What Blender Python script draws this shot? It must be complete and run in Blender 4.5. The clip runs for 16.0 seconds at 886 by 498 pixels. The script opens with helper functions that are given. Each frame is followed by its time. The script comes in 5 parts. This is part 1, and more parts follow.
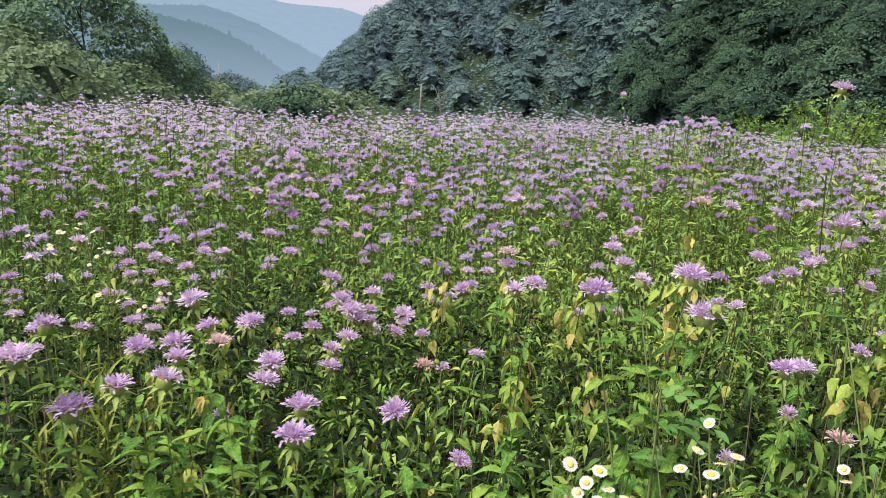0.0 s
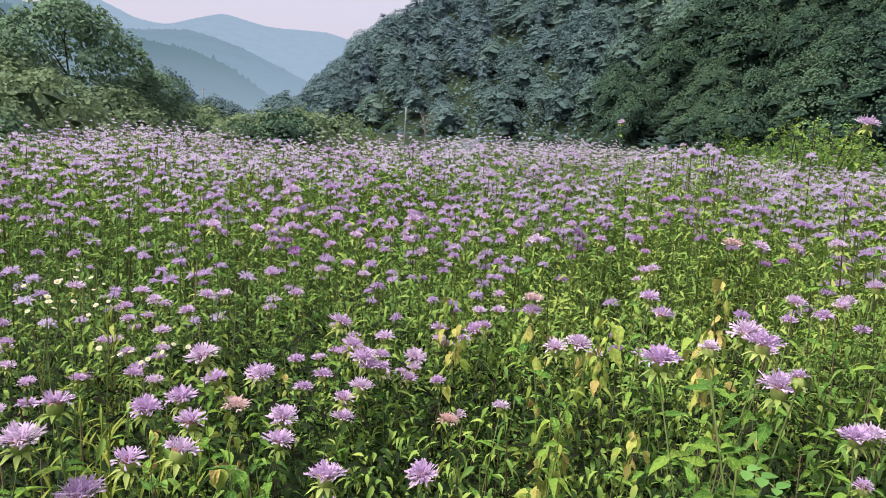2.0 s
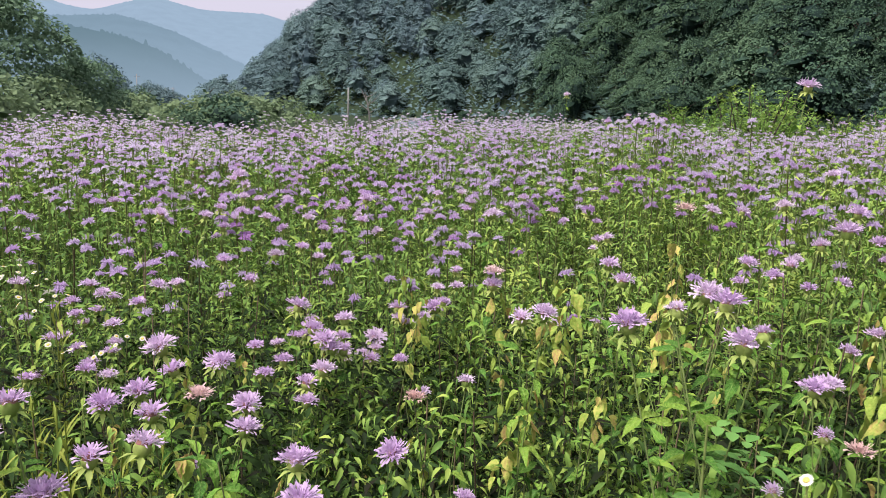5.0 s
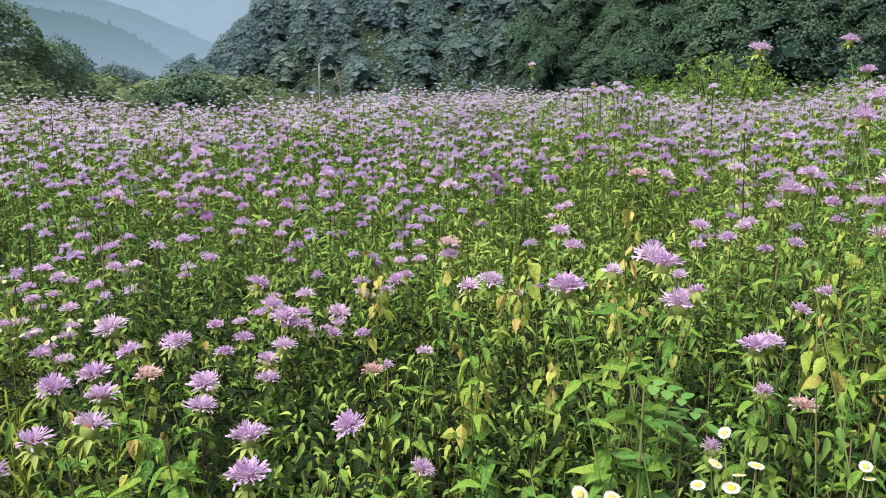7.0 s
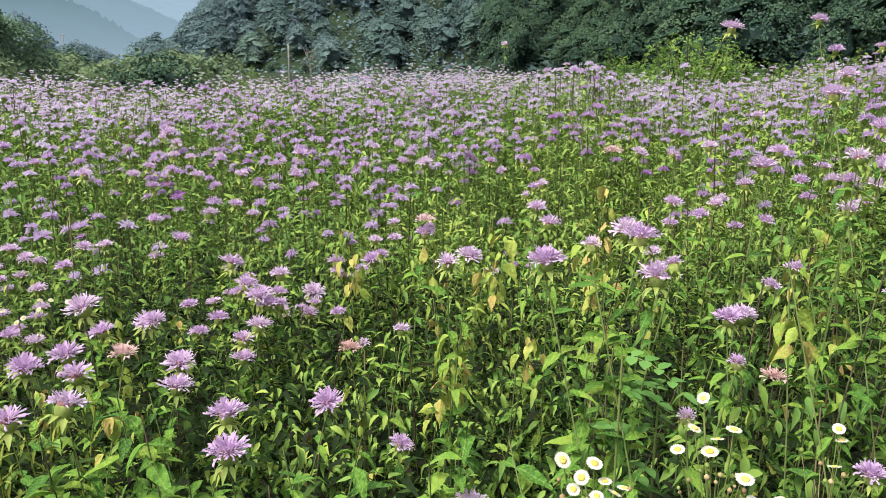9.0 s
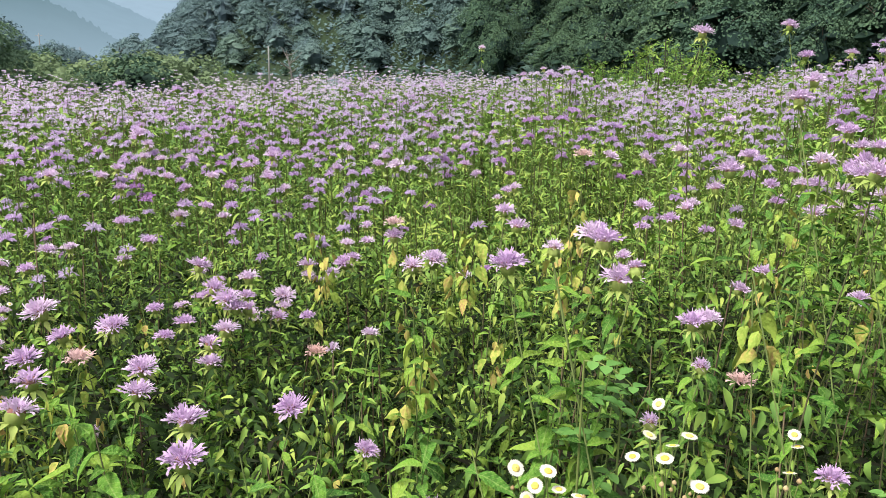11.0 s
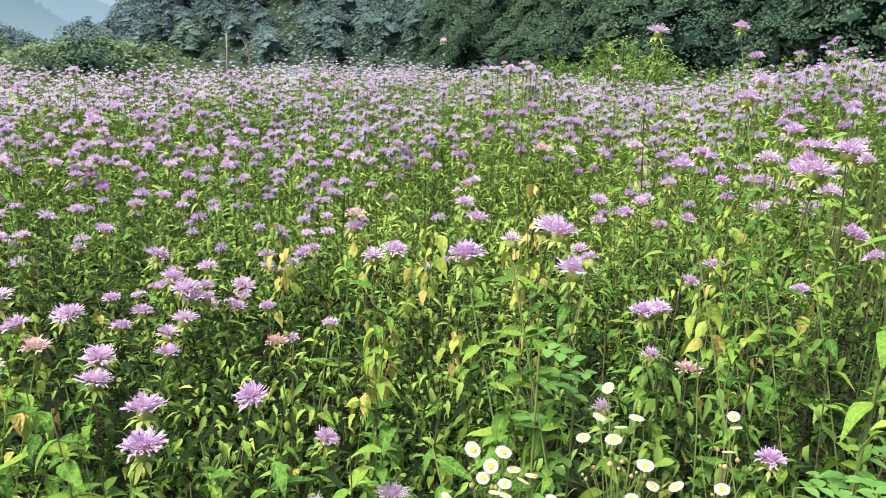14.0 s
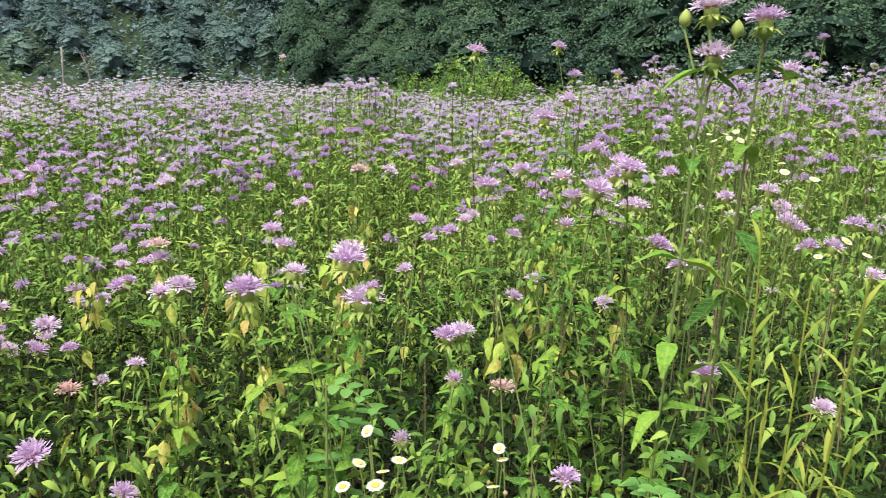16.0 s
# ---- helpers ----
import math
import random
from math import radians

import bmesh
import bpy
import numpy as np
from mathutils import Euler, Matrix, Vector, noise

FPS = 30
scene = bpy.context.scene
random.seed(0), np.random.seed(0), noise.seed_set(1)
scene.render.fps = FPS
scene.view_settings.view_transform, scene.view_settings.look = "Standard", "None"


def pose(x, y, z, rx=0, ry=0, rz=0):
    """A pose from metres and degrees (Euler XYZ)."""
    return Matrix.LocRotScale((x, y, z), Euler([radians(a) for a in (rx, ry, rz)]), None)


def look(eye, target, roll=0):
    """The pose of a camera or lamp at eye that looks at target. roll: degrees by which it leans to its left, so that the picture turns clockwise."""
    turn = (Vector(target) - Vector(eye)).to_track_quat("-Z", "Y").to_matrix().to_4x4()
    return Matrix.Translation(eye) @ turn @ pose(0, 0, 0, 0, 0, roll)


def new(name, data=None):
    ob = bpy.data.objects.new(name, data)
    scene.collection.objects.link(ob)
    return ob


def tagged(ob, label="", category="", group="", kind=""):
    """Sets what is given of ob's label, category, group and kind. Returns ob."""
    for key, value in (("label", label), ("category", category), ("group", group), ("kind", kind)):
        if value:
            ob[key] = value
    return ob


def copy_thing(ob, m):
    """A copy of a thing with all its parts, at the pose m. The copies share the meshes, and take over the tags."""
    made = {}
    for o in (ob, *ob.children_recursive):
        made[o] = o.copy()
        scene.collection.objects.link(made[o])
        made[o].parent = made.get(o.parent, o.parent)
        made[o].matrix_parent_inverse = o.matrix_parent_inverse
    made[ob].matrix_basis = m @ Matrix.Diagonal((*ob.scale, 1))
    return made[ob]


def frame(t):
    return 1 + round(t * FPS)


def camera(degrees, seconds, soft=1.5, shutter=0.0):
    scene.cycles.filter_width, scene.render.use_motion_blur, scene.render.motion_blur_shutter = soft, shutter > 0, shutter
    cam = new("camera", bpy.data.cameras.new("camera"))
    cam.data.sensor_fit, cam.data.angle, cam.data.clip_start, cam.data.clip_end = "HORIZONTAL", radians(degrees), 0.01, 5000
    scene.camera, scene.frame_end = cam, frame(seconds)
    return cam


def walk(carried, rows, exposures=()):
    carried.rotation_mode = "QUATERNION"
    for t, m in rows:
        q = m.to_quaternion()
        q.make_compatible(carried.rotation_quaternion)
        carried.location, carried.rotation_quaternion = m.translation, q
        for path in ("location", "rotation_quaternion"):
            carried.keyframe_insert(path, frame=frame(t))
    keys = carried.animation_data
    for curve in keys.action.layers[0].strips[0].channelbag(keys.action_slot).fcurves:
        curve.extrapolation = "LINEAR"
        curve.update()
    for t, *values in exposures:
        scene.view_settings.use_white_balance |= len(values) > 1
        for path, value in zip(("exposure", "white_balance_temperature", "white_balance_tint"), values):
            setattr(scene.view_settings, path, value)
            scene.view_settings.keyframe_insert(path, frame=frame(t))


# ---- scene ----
cam = camera(62.7, 16.0, soft=0.8, shutter=0.35)
PATH = [
    (0, (0.134, -0.021, 1.462), (-0.052, 1.93, 1.064), 4.0),
    (0.5, (0.16, 0.059, 1.459), (-0.022, 2.01, 1.058), 4.3),
    (1, (0.102, 0.084, 1.467), (-0.037, 2.04, 1.073), 4.7),
    (1.5, (0.018, 0.086, 1.48), (-0.103, 2.047, 1.106), 4.7),
    (2, (0.045, 0.057, 1.495), (-0.106, 2.022, 1.158), 3.7),
    (2.5, (0.063, 0.068, 1.497), (-0.118, 2.035, 1.182), 2.5),
    (3, (0.047, 0.079, 1.495), (-0.115, 2.048, 1.186), 1.8),
    (3.5, (0.028, 0.105, 1.497), (-0.07, 2.076, 1.172), 1.9),
    (4, (0.001, 0.109, 1.487), (-0.032, 2.079, 1.142), 2.3),
    (4.2, (-0.006, 0.103, 1.485), (-0.027, 2.072, 1.131), 2.3),
    (6.3, (0.09, 0.033, 1.484), (0.1, 1.987, 1.054), 0.9),
    (6.5, (0.081, 0.045, 1.487), (0.104, 1.996, 1.05), 0.8),
    (7, (0.075, 0.067, 1.478), (0.127, 2.015, 1.027), 0.4),
    (7.5, (0.091, 0.08, 1.471), (0.161, 2.023, 1.002), 0.1),
    (8, (0.079, 0.082, 1.466), (0.165, 2.02, 0.98), 0.1),
    (8.5, (0.065, 0.071, 1.463), (0.171, 2.005, 0.967), 0.4),
    (9, (0.065, 0.065, 1.468), (0.194, 1.998, 0.969), 0.7),
    (11.3, (0.092, 0.078, 1.464), (0.288, 2.008, 0.977), 1.6),
    (11.5, (0.074, 0.05, 1.472), (0.276, 1.976, 0.974), 2.0),
    (12, (0.08, 0.05, 1.469), (0.291, 1.975, 0.969), 2.0),
    (12.5, (0.078, 0.052, 1.468), (0.303, 1.973, 0.958), 2.1),
    (13, (0.074, 0.054, 1.462), (0.313, 1.972, 0.946), 2.4),
    (13.5, (0.076, 0.057, 1.462), (0.332, 1.973, 0.947), 2.5),
    (14, (0.087, 0.055, 1.468), (0.379, 1.968, 0.963), 2.5),
    (14.5, (0.111, 0.055, 1.476), (0.469, 1.962, 0.992), 2.4),
    (14.7, (0.122, 0.055, 1.481), (0.516, 1.957, 1.004), 2.3),
    (15, (0.139, 0.06, 1.487), (0.594, 1.952, 1.022), 2.4),
    (15.5, (0.173, 0.077, 1.483), (0.733, 1.943, 1.029), 2.4),
    (16, (0.194, 0.075, 1.48), (0.843, 1.912, 1.03), 2.5),
]
walk(cam, [(t, look(eye, target, roll)) for t, eye, target, roll in PATH],
     exposures=((0, 0.65, 6200, 17), (4, 0.66, 6200, 20), (7, 0.70, 6250, 15), (12.5, 0.94, 6300, 12), (14, 1.03, 6300, 12), (16, 0.86, 6350, 10)))

# ---- sky and sun ----
SUN_ELEVATION, SUN_TURN = radians(60), radians(245)
world = bpy.data.worlds.new("hazy_sky")
scene.world = world
world.use_nodes = True
wn, wl = world.node_tree.nodes, world.node_tree.links
wn.clear()
sky = wn.new("ShaderNodeTexSky")
sky.sky_type, sky.sun_disc = "NISHITA", False
sky.sun_elevation, sky.sun_rotation = SUN_ELEVATION, SUN_TURN
sky.air_density, sky.dust_density, sky.ozone_density = 1.0, 6.0, 1.0
haze = wn.new("ShaderNodeMix")
haze.data_type = "RGBA"
haze.inputs["Factor"].default_value = 0.72
haze.inputs["B"].default_value = (5.6, 5.35, 5.85, 1)
back = wn.new("ShaderNodeBackground")
back.inputs["Strength"].default_value = 0.10
wo = wn.new("ShaderNodeOutputWorld")
wl.new(sky.outputs["Color"], haze.inputs["A"])
wl.new(haze.outputs["Result"], back.inputs["Color"])
wl.new(back.outputs[0], wo.inputs["Surface"])
sun = new("sun", bpy.data.lights.new("sun", "SUN"))
sun.data.energy, sun.data.angle, sun.data.color = 4.75, radians(36), (1.0, 0.95, 0.86)
sun.matrix_world = Matrix.Translation((0, 0, 60)) @ Euler((radians(90) - SUN_ELEVATION, 0, math.pi - SUN_TURN)).to_matrix().to_4x4()



# ---- materials ----
def ramp_material(name, stops, rough=0.6, through_light=0.0, source="object", grain=40.0, bump=0.15, mix_noise=0.45, glow=0.0):
    """Colour from a ramp driven by a per-piece value mixed with a noise."""
    m = bpy.data.materials.new(name)
    m.use_nodes = True
    n, l = m.node_tree.nodes, m.node_tree.links
    p, out = n["Principled BSDF"], n["Material Output"]
    if source == "object":
        val = n.new("ShaderNodeObjectInfo").outputs["Random"]
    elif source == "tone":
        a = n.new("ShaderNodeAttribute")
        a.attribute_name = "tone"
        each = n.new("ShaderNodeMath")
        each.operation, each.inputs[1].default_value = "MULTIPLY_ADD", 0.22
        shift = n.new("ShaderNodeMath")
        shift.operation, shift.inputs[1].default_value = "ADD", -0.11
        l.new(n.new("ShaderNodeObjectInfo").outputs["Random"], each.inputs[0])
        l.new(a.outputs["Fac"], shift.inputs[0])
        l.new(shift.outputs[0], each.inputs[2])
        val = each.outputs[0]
    else:
        v = n.new("ShaderNodeValue")
        v.outputs[0].default_value = 0.5
        val = v.outputs[0]
    co = n.new("ShaderNodeTexCoord")
    nz = n.new("ShaderNodeTexNoise")
    nz.inputs["Scale"].default_value, nz.inputs["Detail"].default_value = grain, 4
    l.new(co.outputs["Object"], nz.inputs["Vector"])
    mx = n.new("ShaderNodeMix")
    mx.inputs["Factor"].default_value = mix_noise
    l.new(val, mx.inputs["A"])
    l.new(nz.outputs["Fac"], mx.inputs["B"])
    r = n.new("ShaderNodeValToRGB")
    e = r.color_ramp.elements
    while len(e) < len(stops):
        e.new(0.5)
    for k, (at, c) in zip(e, stops):
        k.position, k.color = at, (*c, 1)
    l.new(mx.outputs["Result"], r.inputs["Fac"])
    l.new(r.outputs["Color"], p.inputs["Base Color"])
    p.inputs["Roughness"].default_value = rough
    p.inputs["Specular IOR Level"].default_value = 0.10
    if bump:
        b = n.new("ShaderNodeBump")
        b.inputs["Strength"].default_value, b.inputs["Distance"].default_value = bump, 0.2 / grain
        l.new(nz.outputs["Fac"], b.inputs["Height"])
        l.new(b.outputs["Normal"], p.inputs["Normal"])
    if glow:
        l.new(r.outputs["Color"], p.inputs["Emission Color"])
        p.inputs["Emission Strength"].default_value = glow
    if through_light:
        t = n.new("ShaderNodeBsdfTranslucent")
        l.new(r.outputs["Color"], t.inputs["Color"])
        s = n.new("ShaderNodeMixShader")
        s.inputs[0].default_value = through_light
        l.new(p.outputs[0], s.inputs[1])
        l.new(t.outputs[0], s.inputs[2])
        l.new(s.outputs[0], out.inputs["Surface"])
    return m


GREENS = [(0.16, (0.020, 0.064, 0.014)), (0.36, (0.070, 0.180, 0.026)), (0.56, (0.135, 0.272, 0.035)), (0.82, (0.225, 0.318, 0.045))]
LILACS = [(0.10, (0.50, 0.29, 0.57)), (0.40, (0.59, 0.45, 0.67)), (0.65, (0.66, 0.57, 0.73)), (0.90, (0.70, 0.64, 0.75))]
M_LEAF = ramp_material("bergamot_leaf", GREENS, 0.62, 0.18, "object", 7, 0.5, 0.5)
LN, LL = M_LEAF.node_tree.nodes, M_LEAF.node_tree.links
lc = LN.new("ShaderNodeTexCoord")
ls = LN.new("ShaderNodeSeparateXYZ")
LL.new(lc.outputs["Object"], ls.inputs[0])
ab = LN.new("ShaderNodeMath")
ab.operation = "ABSOLUTE"
LL.new(ls.outputs["X"], ab.inputs[0])
slant = LN.new("ShaderNodeMath")
slant.operation, slant.inputs[1].default_value = "MULTIPLY_ADD", -1.1
LL.new(ab.outputs[0], slant.inputs[0])
LL.new(ls.outputs["Y"], slant.inputs[2])
wave = LN.new("ShaderNodeMath")
wave.operation, wave.inputs[1].default_value = "PINGPONG", 0.055
LL.new(slant.outputs[0], wave.inputs[0])
near_vein = LN.new("ShaderNodeMath")
near_vein.operation, near_vein.inputs[1].default_value = "LESS_THAN", 0.006
LL.new(wave.outputs[0], near_vein.inputs[0])
rib = LN.new("ShaderNodeMath")
rib.operation, rib.inputs[1].default_value = "LESS_THAN", 0.012
LL.new(ab.outputs[0], rib.inputs[0])
vein = LN.new("ShaderNodeMath")
vein.operation = "MAXIMUM"
LL.new(near_vein.outputs[0], vein.inputs[0])
LL.new(rib.outputs[0], vein.inputs[1])
amount = LN.new("ShaderNodeMath")
amount.operation, amount.inputs[1].default_value = "MULTIPLY", 0.35
LL.new(vein.outputs[0], amount.inputs[0])
veined = LN.new("ShaderNodeMix")
veined.data_type = "RGBA"
veined.inputs["B"].default_value = (0.28, 0.36, 0.12, 1)
LL.new(amount.outputs[0], veined.inputs["Factor"])
LL.new(LN["Color Ramp"].outputs["Color"], veined.inputs["A"])
LL.new(veined.outputs["Result"], LN["Principled BSDF"].inputs["Base Color"])
LL.new(veined.outputs["Result"], LN["Translucent BSDF"].inputs["Color"])
OLIVES = [(0.16, (0.028, 0.056, 0.018)), (0.36, (0.090, 0.178, 0.038)), (0.56, (0.172, 0.282, 0.054)), (0.82, (0.300, 0.365, 0.075))]
M_LEAF_T = ramp_material("bergamot_leaf_mass", OLIVES, 0.68, 0.18, "tone", 30, 0.0)
# Browned lower leaves, darkened further to paint shade between the stems.
M_LOW_SHADE = ramp_material("shaded_lower_leaf", [(0.25, (0.012, 0.012, 0.006)), (0.42, (0.010, 0.022, 0.006)), (0.62, (0.024, 0.052, 0.011)), (0.8, (0.052, 0.098, 0.020))], 0.75, 0.1, "tone", 30, 0.0)
M_STEM = ramp_material("bergamot_stem", [(0.2, (0.075, 0.06, 0.04)), (0.45, (0.14, 0.19, 0.06)), (0.8, (0.21, 0.27, 0.09))], 0.6, 0, "object", 25)
M_STEM_T = ramp_material("bergamot_stem_mass", [(0.2, (0.07, 0.055, 0.03)), (0.5, (0.13, 0.18, 0.055)), (0.8, (0.20, 0.24, 0.075))], 0.6, 0, "tone", 25, 0)
M_PETAL = ramp_material("bergamot_petal", [(0.10, (0.54, 0.38, 0.59)), (0.5, (0.63, 0.49, 0.665)), (0.9, (0.68, 0.57, 0.68))], 0.6, 0.35, "object", 9, 0.0, 0.4)
M_PETAL_T = ramp_material("bergamot_petal_mass", LILACS, 0.55, 0.5, "tone", 60, 0.0, 0.25)
M_DISC = ramp_material("flower_disc", [(0.2, (0.16, 0.07, 0.06)), (0.8, (0.36, 0.22, 0.17))], 0.8, 0, "object", 300, 0.5)
M_BRACT = ramp_material("flower_bract", [(0.2, (0.22, 0.32, 0.07)), (0.8, (0.38, 0.45, 0.13))], 0.55, 0.3, "object", 80)
M_SPENT = ramp_material("spent_cup", [(0.2, (0.22, 0.25, 0.10)), (0.6, (0.30, 0.38, 0.14)), (0.9, (0.42, 0.44, 0.22))], 0.7, 0.2, "tone", 90, 0.0)
M_WILT = ramp_material("wilted_leaf", [(0.22, (0.30, 0.17, 0.09)), (0.31, (0.42, 0.30, 0.11)), (0.40, (0.42, 0.40, 0.10)), (0.56, (0.25, 0.35, 0.06))], 0.6, 0.2, "object", 5, 0.3, 0.65)
M_WHITE = ramp_material("white_ray_petal", [(0.2, (0.46, 0.46, 0.36)), (0.8, (0.54, 0.53, 0.46))], 0.6, 0.25, "object", 60, 0)
M_YELLOW = ramp_material("yellow_disc", [(0.2, (0.56, 0.40, 0.06)), (0.8, (0.68, 0.56, 0.14))], 0.8, 0, "object", 400, 0.6)
M_LANCE = ramp_material("yellow_green_leaf", [(0.2, (0.15, 0.21, 0.03)), (0.8, (0.29, 0.33, 0.06))], 0.6, 0.3, "object", 40)
M_ROUND = ramp_material("blue_green_leaf", [(0.2, (0.09, 0.22, 0.05)), (0.8, (0.16, 0.32, 0.08))], 0.5, 0.3, "object", 40)
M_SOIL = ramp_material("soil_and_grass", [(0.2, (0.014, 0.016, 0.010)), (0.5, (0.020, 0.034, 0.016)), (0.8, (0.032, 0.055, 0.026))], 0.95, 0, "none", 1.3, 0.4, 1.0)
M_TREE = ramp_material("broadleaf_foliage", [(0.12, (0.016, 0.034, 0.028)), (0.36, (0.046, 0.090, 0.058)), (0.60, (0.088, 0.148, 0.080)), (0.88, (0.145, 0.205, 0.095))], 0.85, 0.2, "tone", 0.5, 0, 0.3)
# Pine and far hill greens have distance haze mixed in, paler and bluer.
M_PINE_HAZE = ramp_material("hazed_pine_leaf", [(0.1, (0.084, 0.130, 0.146)), (0.5, (0.100, 0.154, 0.164)), (0.9, (0.118, 0.180, 0.178))], 0.65, 0.15, "tone", 0.5, 0, 0.3)
M_FAR_HAZE = ramp_material("hazed_hill_leaf", [(0.12, (0.088, 0.138, 0.150)), (0.36, (0.104, 0.162, 0.168)), (0.58, (0.122, 0.188, 0.184)), (0.85, (0.145, 0.220, 0.198))], 0.85, 0.15, "tone", 0.5, 0, 0.3)
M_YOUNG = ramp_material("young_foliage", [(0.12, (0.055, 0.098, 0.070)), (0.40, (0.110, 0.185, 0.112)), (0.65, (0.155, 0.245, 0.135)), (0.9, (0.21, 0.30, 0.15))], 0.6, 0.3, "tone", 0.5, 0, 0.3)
# Nearer slopes hold a weaker share of the painted haze.
M_MID_HAZE = ramp_material("hazed_slope_leaf", [(0.12, (0.048, 0.082, 0.084)), (0.36, (0.080, 0.136, 0.118)), (0.58, (0.118, 0.186, 0.140)), (0.85, (0.16, 0.235, 0.155))], 0.85, 0.2, "tone", 0.5, 0, 0.3)
M_MIDFAR_HAZE = ramp_material("hazed_upper_slope_leaf", [(0.12, (0.068, 0.110, 0.112)), (0.36, (0.090, 0.146, 0.138)), (0.58, (0.116, 0.182, 0.158)), (0.85, (0.148, 0.224, 0.172))], 0.85, 0.2, "tone", 0.5, 0, 0.3)
M_SHRUB = ramp_material("shrub_foliage", [(0.1, (0.06, 0.14, 0.03)), (0.5, (0.15, 0.27, 0.05)), (0.9, (0.28, 0.38, 0.08))], 0.55, 0.3, "tone", 1.0, 0, 0.3)
M_VALLEY = ramp_material("valley_bush_foliage", [(0.12, (0.075, 0.115, 0.070)), (0.40, (0.13, 0.19, 0.10)), (0.65, (0.18, 0.25, 0.12)), (0.9, (0.25, 0.32, 0.15))], 0.7, 0.3, "tone", 0.5, 0, 0.3)
M_BARK = ramp_material("bark", [(0.2, (0.035, 0.028, 0.022)), (0.8, (0.11, 0.095, 0.08))], 0.9, 0, "object", 6, 0.6, 0.7)
M_DEAD = ramp_material("dead_wood", [(0.2, (0.13, 0.12, 0.11)), (0.8, (0.25, 0.235, 0.22))], 0.9, 0, "object", 4, 0.4, 0.7)
M_CONCRETE = ramp_material("concrete", [(0.2, (0.17, 0.17, 0.16)), (0.8, (0.26, 0.26, 0.25))], 0.9, 0, "none", 3, 0.2, 1.0)
M_FILM = ramp_material("greenhouse_film", [(0.2, (0.30, 0.38, 0.42)), (0.8, (0.40, 0.48, 0.52))], 0.3, 0.0, "none", 2, 0.1, 1.0)


# ---- mesh tools ----
def unit(a):
    a = np.asarray(a, float)
    return a / np.maximum(np.linalg.norm(a, axis=-1, keepdims=True), 1e-9)


def basis(d, up=(0, 0, 1)):
    """Rotations whose y axis is d and whose z axis lies towards up."""
    y = unit(d)
    x = unit(np.cross(y, np.broadcast_to(np.asarray(up, float), y.shape)) + 1e-6)
    return np.stack([x, y, np.cross(x, y)], axis=-1)


class Pile:
    """Triangles gathered for one mesh, with a tone for each piece."""

    def __init__(self):
        self.v, self.t, self.k, self.n = [], [], [], 0

    def put(self, shape, turns, places, sizes=1.0, tones=0.5):
        sv, st = shape
        turns = np.asarray(turns, float).reshape(-1, 3, 3)
        c = len(turns)
        sizes = np.broadcast_to(np.asarray(sizes, float).reshape(-1, 1, 1) if np.ndim(sizes) < 2 else np.asarray(sizes, float)[:, None, :], (c, 1, 1 if np.ndim(sizes) < 2 else 3))
        v = np.einsum("kij,kpj->kpi", turns, np.broadcast_to(sv, (c, *sv.shape)) * sizes) + np.asarray(places, float).reshape(-1, 1, 3)
        t = st[None] + (np.arange(c) * len(sv))[:, None, None] + self.n
        self.v.append(v.reshape(-1, 3))
        self.t.append(t.reshape(-1, 3))
        self.k.append(np.repeat(np.broadcast_to(np.asarray(tones, float), (c,)), len(sv)))
        self.n += c * len(sv)
        return self

    def shape(self):
        return np.concatenate(self.v), np.concatenate(self.t)

    def mesh(self, name, material, smooth=True):
        v, t = self.shape()
        return tri_mesh(name, v, t, material, np.concatenate(self.k), smooth)


def tri_mesh(name, v, t, material, tones=None, smooth=True):
    me = bpy.data.meshes.new(name)
    me.vertices.add(len(v))
    me.vertices.foreach_set("co", np.asarray(v, np.float32).ravel())
    me.loops.add(len(t) * 3)
    me.loops.foreach_set("vertex_index", np.asarray(t, np.int32).ravel())
    me.polygons.add(len(t))
    me.polygons.foreach_set("loop_start", np.arange(0, len(t) * 3, 3, dtype=np.int32))
    me.polygons.foreach_set("use_smooth", np.full(len(t), smooth))
    if tones is not None:
        me.attributes.new("tone", "FLOAT", "POINT").data.foreach_set("value", np.asarray(tones, np.float32))
    me.materials.append(material)
    me.update()
    me.validate()
    return me


def strip(rows, close_tip=False):
    """Triangles of a grid of points given row by row."""
    rows = np.asarray(rows, float)
    a, b = rows.shape[:2]
    t = []
    for i in range(a - 1):
        for j in range(b - 1):
            p, q = i * b + j, (i + 1) * b + j
            t += [(p, p + 1, q + 1), (p, q + 1, q)]
    return rows.reshape(-1, 3), np.array(t)


def tube(path, radii, sides=6):
    path, radii = np.asarray(path, float), np.asarray(radii, float)
    d = np.gradient(path, axis=0)
    b = basis(d, (0.31, 0.95, 0.02))
    ang = np.linspace(0, 2 * math.pi, sides + 1)
    ring = np.stack([np.cos(ang), 0 * ang, np.sin(ang)], -1)
    rows = path[:, None] + np.einsum("kij,pj->kpi", b, ring) * radii[:, None, None]
    return strip(rows)


def blade(widths, arch=0.25, fold=0.10):
    """A leaf one unit long along y, folded on its midrib and arched."""
    us = np.linspace(0, 1, len(widths))
    rows = [[(-w / 2, u, -arch * u * u + fold * w), (0, u, -arch * u * u), (w / 2, u, -arch * u * u + fold * w)] for u, w in zip(us, widths)]
    return strip(rows)


